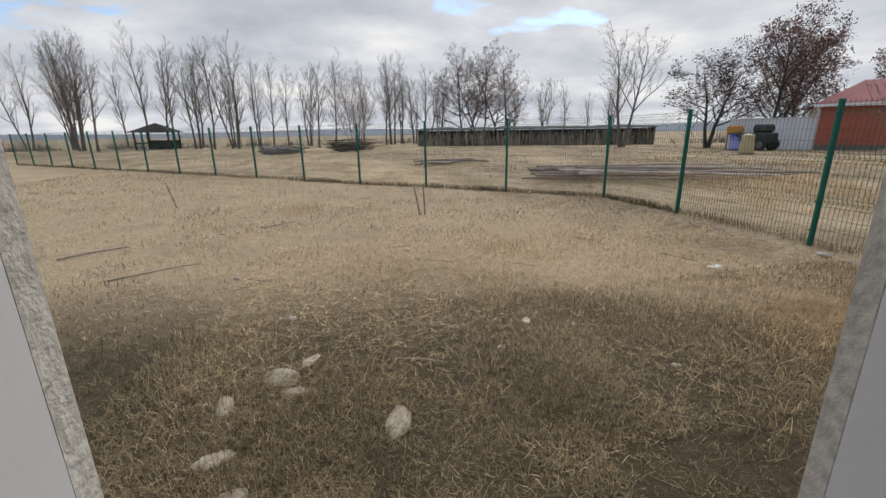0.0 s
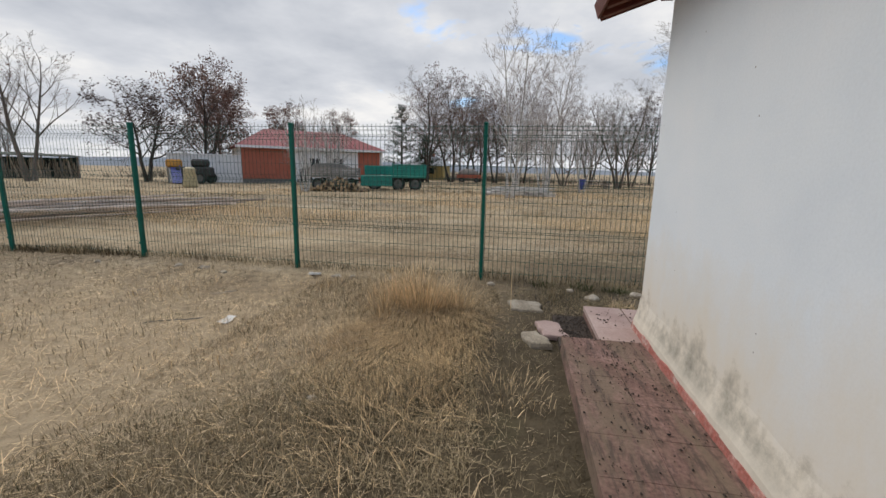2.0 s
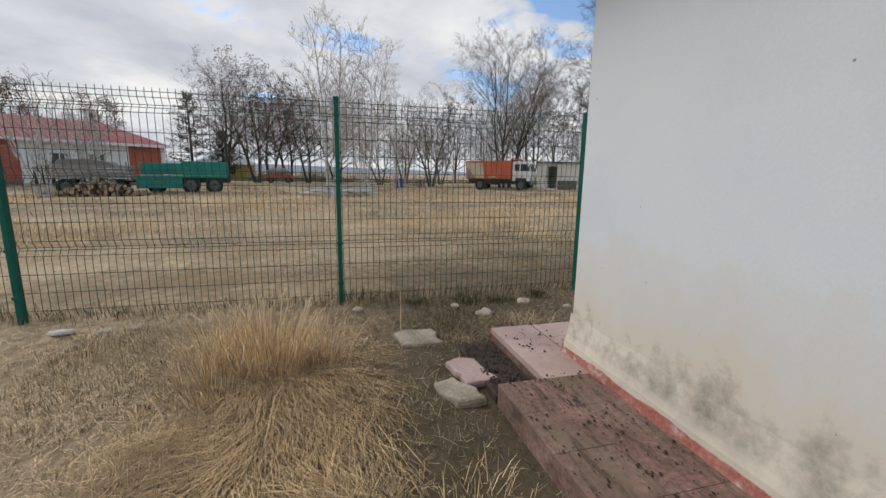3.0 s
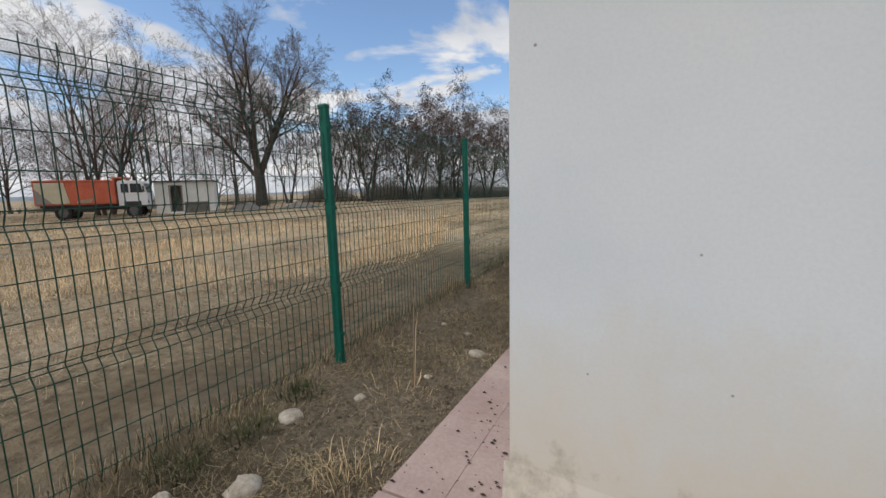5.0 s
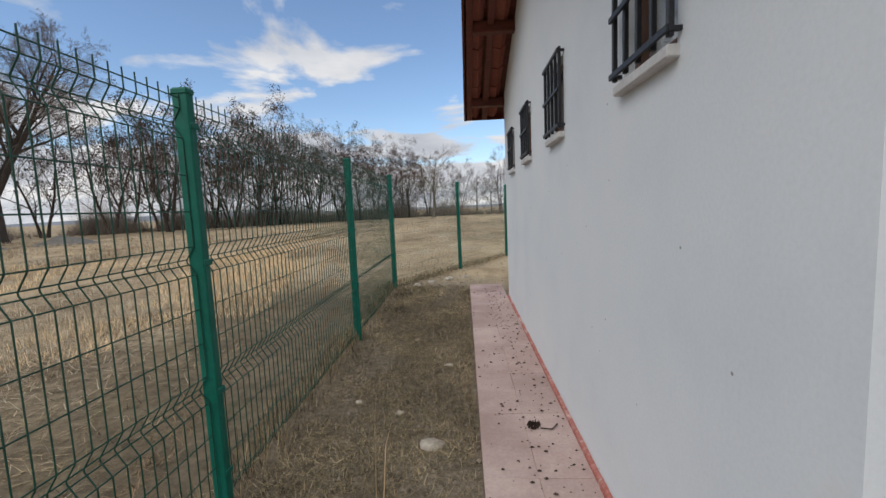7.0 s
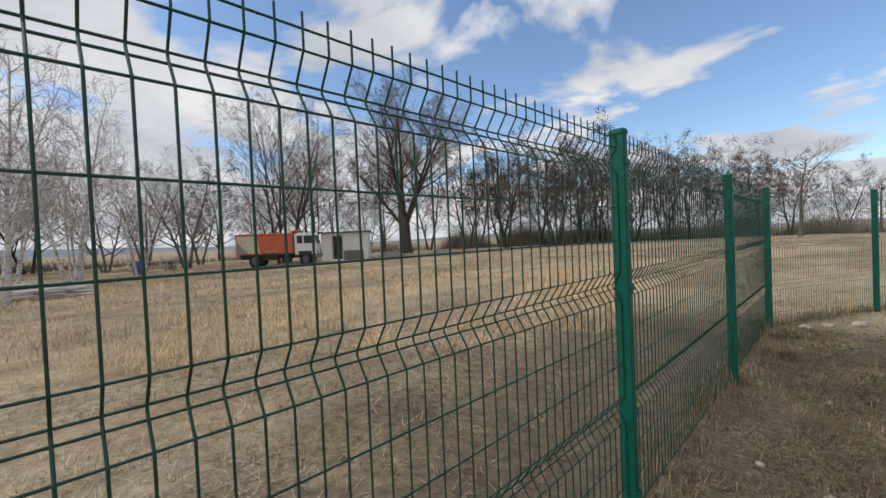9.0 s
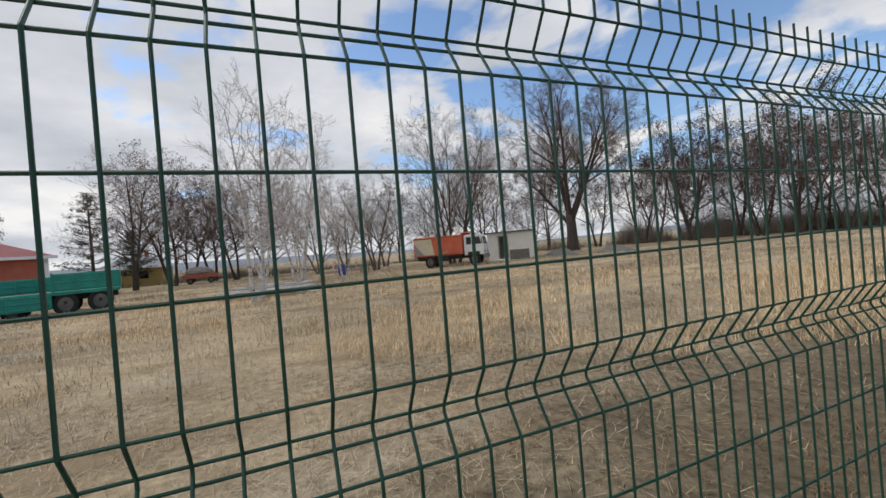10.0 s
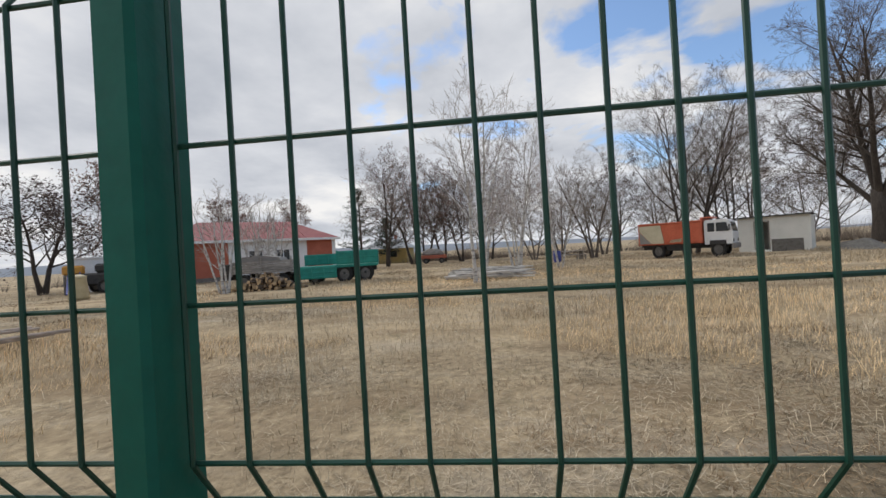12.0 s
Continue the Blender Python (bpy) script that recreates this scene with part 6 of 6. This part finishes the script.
fallen(-7.8, 6.1, 0.7, 0.8, 0.016)
fallen(-5.6, 7.4, 0.8, 0.7, 0.012)
fallen(-6.6, 4.9, 0.5, 0.9, 0.010)
for k in range(26):
    fallen(srng.uniform(-6.5, 1.4), srng.uniform(1.2, 5.5), srng.uniform(0, 3.1), srng.uniform(0.15, 0.45), srng.uniform(0.003, 0.006))
for x, y, dx in ((-3.0, 7.6, -0.10), (-2.9, 7.62, -0.02), (-8.2, 10.2, -0.15)):
    stick([(x, y, -0.03), (x + dx * 0.5, y, 0.28), (x + dx, y + 0.03, 0.55)], 0.018, "dry upright weed stub in the yard")


def scatter_specks():
    """Dark leaf litter and seed cases strewn over the paving."""
    rng = random.Random(71)
    s = Shape()

    def speck(x, y, r, z=0.127):
        n = len(s.v)
        k = 6
        s.v.append((x, y, z + r * 0.55))
        for i in range(k):
            w = 2 * math.pi * i / k
            q = r * rng.uniform(0.6, 1.25)
            s.v.append((x + q * math.cos(w), y + 0.6 * q * math.sin(w), z - 0.001))
        for i in range(k):
            s.f.append((n, n + 1 + i, n + 1 + (i + 1) % k))

    for _ in range(520):
        y = -rng.random() ** 1.3 * 6.0 + 0.3
        speck(min(0.50, abs(rng.gauss(0.13, 0.16)) + 0.04), y, rng.choice((0.004, 0.005, 0.006, 0.009, 0.013)))
    for _ in range(700):
        speck(-0.25 - rng.random() ** 1.4 * 3.4, rng.uniform(0.06, 0.60), rng.choice((0.004, 0.005, 0.007, 0.011)))
    for _ in range(420):
        x, y = rng.uniform(-0.25, 0.42), rng.uniform(0.35, 0.60)
        speck(x, y, rng.uniform(0.006, 0.018), 0.035 + rng.uniform(0, 0.02))
    solid("leaf_litter", s, DEBRIS, "dark leaf litter and seed cases on the paving", "litter", kind="stuff")
    c = Shape()
    for k in range(60):
        w, q = rng.uniform(0, 6.28), 0.035 * rng.random() ** 0.5
        c.tri((0.22 + q * math.cos(w), -1.62 + q * math.sin(w), 0.125), (0.22 + q * math.cos(w) + 0.012, -1.62 + q * math.sin(w), 0.128), (0.22 + q * math.cos(w), -1.62 + q * math.sin(w) + 0.01, 0.15 + rng.uniform(0, 0.012)))
    c.tube([(0.19, -1.60, 0.128), (0.13, -1.58, 0.132), (0.09, -1.64, 0.13)], 0.004, 5)
    solid("seed_head", c, DEBRIS, "dark dried seed head with a stalk on the paving", "seed head")


scatter_specks()
solid("soil_patch", Shape().prism([(-0.262, 0.342), (0.46, 0.342), (0.44, 0.62), (-0.26, 0.615)], -0.05, 0.038), DEBRIS, "dark bare soil where pavers are missing", "soil", kind="structure")


def scatter_crumbs():
    """Clods and pebbles in the bare soil of the side yard."""
    rng = random.Random(83)
    s = Shape()
    for _ in range(5200):
        x, y = rng.uniform(0.53, 1.68), rng.uniform(-6.6, 1.0)
        r = 0.004 + 0.016 * rng.random() ** 3
        z = ground_z(x, y) + r * 0.25
        n = len(s.v)
        w = rng.uniform(0, 6.28)
        s.v += [(x + r * q * math.cos(w + 1.57 * i), y + r * q * math.sin(w + 1.57 * i), z) for i, q in enumerate((rng.uniform(0.7, 1.2), rng.uniform(0.7, 1.2), rng.uniform(0.7, 1.2), rng.uniform(0.7, 1.2)))]
        s.v += [(x + rng.uniform(-0.3, 0.3) * r, y + rng.uniform(-0.3, 0.3) * r, z + r * 0.7), (x, y, z - r)]
        s.f += [(n + i, n + (i + 1) % 4, n + 4) for i in range(4)] + [(n + (i + 1) % 4, n + i, n + 5) for i in range(4)]
    solid("soil_crumbs", s, CRUMB, "clods and small pebbles in bare soil", "soil", kind="stuff")


scatter_crumbs()

# ---- grass ----


class Blades:
    def __init__(self):
        self.v, self.f = [], []

    def blade(self, x, y, z, dx, dy, dz, w, bend=0.0):
        """A thin tapered blade from its root; bend droops its tip."""
        n = len(self.v)
        l = math.hypot(dx, dy) or 1.0
        px, py = -dy / l * w, dx / l * w
        if bend:
            mx, my, mz = x + dx * 0.55, y + dy * 0.55, z + dz * 0.7
            self.v += [(x - px, y - py, z), (x + px, y + py, z), (mx + px * 0.8, my + py * 0.8, mz), (mx - px * 0.8, my - py * 0.8, mz), (x + dx, y + dy, z + dz * (1 - bend))]
            self.f += [(n, n + 1, n + 2, n + 3), (n + 3, n + 2, n + 4)]
        else:
            self.v += [(x - px, y - py, z), (x + px, y + py, z), (x + dx, y + dy, z + dz)]
            self.f.append((n, n + 1, n + 2))

    def finish(self, name, mat, label):
        s = Shape()
        s.v, s.f = self.v, self.f
        return solid(name, s, mat, label, "grass", kind="stuff")


def inside_yard(x, y):
    return x < 1.66 and 0.659 * x + 0.752 * y < 7.45


def on_paving(x, y):
    return (x < -0.25 and -6 < y < 0.63) or (x < 0.54 and -6.05 < y < 0.36) or (-0.28 < x < 0.47 and 0 < y < 0.63) or (x < 0 and -5 < y < 0.3)


grng = random.Random(90)
lying, short, gold, weeds, pale = Blades(), Blades(), Blades(), Blades(), Blades()
made = 0
while made < 300000:
    # dense close to the walk, thinner further off
    x, y = grng.uniform(-7.5, 1.68), 0.6 + grng.random() ** 1.7 * 9.0
    if made % 4 == 0:
        x, y = grng.uniform(-16, 1.6), grng.uniform(0.7, 24)
    if made % 2 == 1:
        x, y = grng.uniform(-5.8, 1.3), 0.64 + 2.6 * grng.random()
    if made % 7 == 0:
        x, y = grng.uniform(0.5, 1.7), grng.uniform(-6.2, 0.7)
    if not inside_yard(x, y) or on_paving(x, y):
        continue
    made += 1
    thick = noise.noise(Vector((x * 0.9, y * 0.9, 2.0)))
    if thick < -0.15 and grng.random() < 0.6:
        continue
    if x > -3.2 and 0.6 < y < 1.15 + 0.2 * thick and grng.random() < 0.8:
        continue
    w = grng.uniform(0, 6.28)
    far = 1.0 + 0.16 * max(0, math.hypot(x + 2.5, y) - 3)
    l = grng.uniform(0.012, 0.075) * min(2.0, far) * (2.2 if grng.random() < 0.1 else 1.0)
    z = ground_z(x, y) + grng.uniform(0.001, 0.012)
    bleached = y > 4.0 - 0.50 * min(4.0, max(0.0, x + 4)) + 1.2 * thick + grng.gauss(0, 1.0)
    (pale if bleached else lying).blade(x, y, z, l * math.cos(w), l * math.sin(w), grng.uniform(-0.004, 0.035), 0.0013 * far * grng.uniform(0.7, 1.4))
    if made % 3 == 0 and (x < 0.45 or y > 0.5 or grng.random() < 0.2):
        h = grng.uniform(0.02, 0.075) * (1.0 + max(0, thick))
        short.blade(x, y, z - 0.01, grng.gauss(0, 0.03), grng.gauss(0, 0.03), h, 0.0014 * far, 0.15)
    if made % 11 == 0 and noise.noise(Vector((x * 1.3, y * 1.3, 9.0))) > 0.12:
        weeds.blade(x, y, z - 0.01, grng.gauss(0, 0.02), grng.gauss(0, 0.02), grng.uniform(0.02, 0.05), 0.002 * far)
pale.finish("bleached_straw_litter", PALESTRAW, "bleached straw lying over the open yard")
lying.finish("straw_litter", SOILSTRAW, "matted grey-brown straw lying over the yard")
short.finish("short_grass", STRAW, "short dry grass in the trodden yard")


def tuft(b, x, y, n, spread, height, lean, w=0.0016, bend=0.3):
    for _ in range(n):
        a, q = grng.uniform(0, 6.28), spread * grng.random() ** 0.7
        px, py = x + q * math.cos(a), y + q * math.sin(a)
        h = height * grng.uniform(0.35, 1.0)
        out = lean * h * grng.uniform(0.3, 1.3)
        b.blade(px, py, ground_z(px, py) - 0.01, out * math.cos(a) + grng.gauss(0, 0.04), out * math.sin(a) + grng.gauss(0, 0.04), h, w * grng.uniform(0.7, 1.3), bend * grng.random())


def flattened(b, x, y, n, radius, w=0.0019):
    """Long stalks laid over outward round a tussock."""
    for _ in range(n):
        a = grng.uniform(0, 6.28)
        q = radius * grng.uniform(0.0, 0.75)
        px, py = x + q * math.cos(a), y + q * math.sin(a)
        l = grng.uniform(0.15, 0.45)
        t = a + grng.gauss(0, 0.7)
        b.blade(px, py, ground_z(px, py) + 0.01, l * math.cos(t), l * math.sin(t), grng.uniform(0.01, 0.12), w * grng.uniform(0.7, 1.2), grng.uniform(0.2, 0.8))


# the big tussock by the side fence, and lesser ones
tussock = Blades()
for cx, cy, rad, count, tall_h in ((0.46, 1.86, 0.24, 520, 0.60), (0.68, 2.18, 0.22, 300, 0.48), (0.24, 2.12, 0.24, 230, 0.36), (0.52, 1.52, 0.18, 200, 0.42)):
    for _ in range(count):
        a, q = grng.uniform(0, 6.28), grng.random() ** 0.6
        px, py = cx + rad * q * math.cos(a), cy + rad * q * math.sin(a)
        h = tall_h * grng.uniform(0.45, 1.1) * (1.05 - 0.35 * q)
        out = h * (0.15 + 0.75 * q * grng.uniform(0.3, 1.4))
        t = a + grng.gauss(0, 0.45)
        tussock.blade(px, py, ground_z(px, py) - 0.01, out * math.cos(t), out * math.sin(t) - 0.05 * h, h, 0.0017 * grng.uniform(0.5, 1.3), 0.6 * grng.random())
tussock.finish("grass_tussock", GOLDGRASS, "large golden tussock of dry standing grass")
trodden = Blades()
# stalks trodden flat on the side towards the house
for _ in range(7500):
    px, py = grng.gauss(-0.20, 0.60), grng.gauss(1.72, 0.40)
    if on_paving(px, py - 0.15) or py < 1.1 + 0.2 * grng.random():
        continue
    # locks of stalks lie combed the same way
    t = 3.6 + 2.2 * noise.noise(Vector((px * 1.7, py * 1.7, 12.0))) + grng.gauss(0, 0.35)
    l = grng.uniform(0.06, 0.34)
    trodden.blade(px, py, ground_z(px, py) + grng.uniform(0.003, 0.05), l * math.cos(t), l * math.sin(t), grng.uniform(-0.03, 0.06), 0.0011 * grng.uniform(0.5, 1.4), grng.uniform(0.1, 0.6))
for _ in range(70):
    # single long stalks fallen out of the tussock
    a = grng.uniform(2.6, 6.6)
    l = grng.uniform(0.3, 0.7)
    trodden.blade(0.42 + 0.25 * math.cos(a), 1.75 + 0.2 * math.sin(a), 0.04, l * math.cos(a), l * math.sin(a), grng.uniform(0.0, 0.16), 0.002, 0.5)
trodden.finish("flattened_grass", MATTED, "russet stalks trodden flat before the tussock")
for x, y, n, sp, h in ((-1.9, 4.6, 240, 0.5, 0.14), (-2.3, 4.9, 200, 0.4, 0.16), (-1.2, 5.4, 220, 0.6, 0.13), (-0.8, 3.0, 160, 0.5, 0.12), (-2.9, 3.4, 120, 0.4, 0.12), (-5.4, 8.8, 260, 0.5, 0.22), (0.4, 4.6, 200, 0.5, 0.15), (-0.6, 2.2, 130, 0.4, 0.14),
                       (0.9, 3.2, 160, 0.4, 0.13), (-3.8, 4.2, 120, 0.4, 0.11), (-1.6, 1.6, 110, 0.35, 0.13), (-1.0, 1.0, 130, 0.3, 0.13), (-2.2, 1.1, 130, 0.35, 0.12), (0.75, -0.1, 90, 0.2, 0.14), (1.0, -0.9, 60, 0.2, 0.12), (-3.4, 1.2, 90, 0.3, 0.07)):
    tuft(gold, x, y, n, sp, h, 0.5, 0.0016)
for _ in range(19000):
    x, y = grng.uniform(-5.5, 1.5), 0.75 + 5.0 * grng.random() ** 1.1
    if on_paving(x, y):
        continue
    t = grng.uniform(0, 6.28)
    if y < 1.1 and grng.random() < 0.75:
        continue
    near = 0.4 + 0.6 * min(1.0, max(0.0, (y - 1.2) / 1.8))
    if grng.random() > near + 0.2:
        continue
    l = grng.uniform(0.04, 0.24) * near
    gold.blade(x, y, ground_z(x, y) + 0.012, l * math.cos(t), l * math.sin(t), grng.uniform(0.0, 0.04), 0.0013 * near * grng.uniform(0.5, 1.4), 0.4)
# single tall stems beside the paving
for x, y, h in ((0.98, -1.0, 0.75), (0.95, -0.96, 0.62), (1.35, 0.55, 0.5), (0.6, 1.0, 0.5), (1.25, 1.5, 0.45)):
    gold.blade(x, y, 0, grng.uniform(-0.1, 0.1), grng.uniform(-0.1, 0.1), h, 0.003, 0.1)
gold.finish("dry_grass_tufts", GOLDGRASS, "thin golden tufts and stalks of dry grass in the yard")
# the uncut strip under the fence
strip = Blades()
for k in range(len(LINE) - 1):
    (ax, ay), (bx, by) = LINE[k], LINE[k + 1]
    n = 1100 if k > 9 else 520
    for _ in range(n):
        t = grng.random()
        o = grng.gauss(0, 0.09)
        x, y = ax + (bx - ax) * t + o * (0.75 if k < 15 else 1) + 0.06, ay + (by - ay) * t + o * (0.65 if k < 15 else 0)
        h = grng.uniform(0.04, 0.20) * (1 + 0.6 * noise.noise(Vector((x, y, 5))))
        strip.blade(x, y, ground_z(x, y) - 0.01, grng.gauss(0, 0.05), grng.gauss(0, 0.05), h, 0.0018 if k > 14 else 0.004, 0.2)
strip.finish("fence_grass", SOILSTRAW, "uncut brown grass standing under the fence")
for x, y in ((1.55, 0.2), (1.5, -0.15), (1.58, -0.6), (1.62, 0.65)):
    tuft(weeds, x, y, 140, 0.14, 0.10, 0.5, 0.003)
weeds.finish("green_weeds", GREENGRASS, "low green weeds and moss among the straw")
# the meadow outside
meadow, dun = Blades(), Blades()
made = 0
while made < 300000:
    q = grng.random() ** 1.6
    if made % 9 == 0:
        w = grng.uniform(-2.3, -1.3)
    elif made % 3 == 0:
        w = grng.uniform(-1.6, 2.3)
    else:
        w = grng.uniform(-1.35, 0.6)
    d = 0.8 + 44 * q
    x, y = 1.3 + d * math.cos(w), 1.0 + d * math.sin(w)
    made += 1
    if inside_yard(x, y) and y > -6.5 or x < 1.78 and y < 8.5 and y > -6:
        continue
    dens = noise.noise(Vector((x * 0.25, y * 0.25, 7.0))) + 0.4 * noise.noise(Vector((x * 0.9, y * 0.9, 1.0)))
    if dens < grng.uniform(-0.35, 0.35) or d < 4.5 and grng.random() < 0.45:
        continue
    if x + 0.75 * max(-1.5, min(4.0, y)) < grng.gauss(3.0, 0.7):
        t = grng.uniform(0, 6.28)
        dun.blade(x, y, ground_z(x, y) + 0.004, 0.12 * math.cos(t), 0.12 * math.sin(t), grng.uniform(0.0, 0.05), 0.0014 + 0.0005 * d)
        continue
    h = grng.uniform(0.05, 0.14) * (1 + (1.6 if d > 6 else 0.5) * max(0, dens)) * (1 + d * 0.008)
    z = ground_z(x, y) - 0.01
    if grng.random() < (0.8 if d < 7 else 0.55) and d < 20:
        t = grng.uniform(0, 6.28)
        meadow.blade(x, y, z + 0.015, 1.6 * h * math.cos(t), 1.6 * h * math.sin(t), grng.uniform(0.0, 0.05), 0.0011 + 0.0004 * d)
    else:
        meadow.blade(x, y, z, grng.gauss(0, 0.07), grng.gauss(0, 0.07), h, 0.0010 + 0.00035 * d, 0.3)
dun.finish("meadow_litter", SOILSTRAW, "dun straw lying outside the side fence")
tall = Blades()
made = 0
while made < 110000:
    d, w = grng.uniform(5.0, 24), grng.uniform(-1.3, 1.2)
    x, y = 1.7 + d * math.cos(w), 1.0 + d * math.sin(w)
    made += 1
    p = noise.noise(Vector((x * 0.33, y * 0.16, 21.0))) + 0.35 * noise.noise(Vector((x * 1.1, y * 1.1, 3.0)))
    if p < 0.08 or inside_yard(x, y):
        continue
    tall.blade(x, y, ground_z(x, y) - 0.01, grng.gauss(0.06, 0.09), grng.gauss(-0.05, 0.09), grng.uniform(0.08, 0.26) * (0.6 + p), 0.0010 + 0.0002 * d, 0.35)
weedy = Blades()
made = 0
while made < 90000:
    d, w = 2.2 + 30 * grng.random() ** 1.3, grng.uniform(-1.35, 1.3)
    x, y = 1.7 + d * math.cos(w), 1.0 + d * math.sin(w)
    made += 1
    p = noise.noise(Vector((x * 0.55, y * 0.24, 40.0))) + 0.5 * noise.noise(Vector((x * 1.7, y * 0.8, 13.0)))
    if p < 0.22 or inside_yard(x, y):
        continue
    t = grng.uniform(0, 6.28)
    l = grng.uniform(0.05, 0.16)
    weedy.blade(x, y, ground_z(x, y) - 0.005, l * math.cos(t), l * math.sin(t), grng.uniform(0.02, 0.12) * min(1.0, 0.4 + d * 0.06), 0.0012 + 0.0003 * d, 0.4)
weedy.finish("dead_weeds", BROWNWEED, "brown patches of dead weeds in the meadow")
tall.finish("tall_meadow_grass", GOLDGRASS, "patches of tall golden grass in the meadow")
meadow.finish("meadow_grass", FARGRASS, "straw-coloured uncut meadow grass outside the fence")
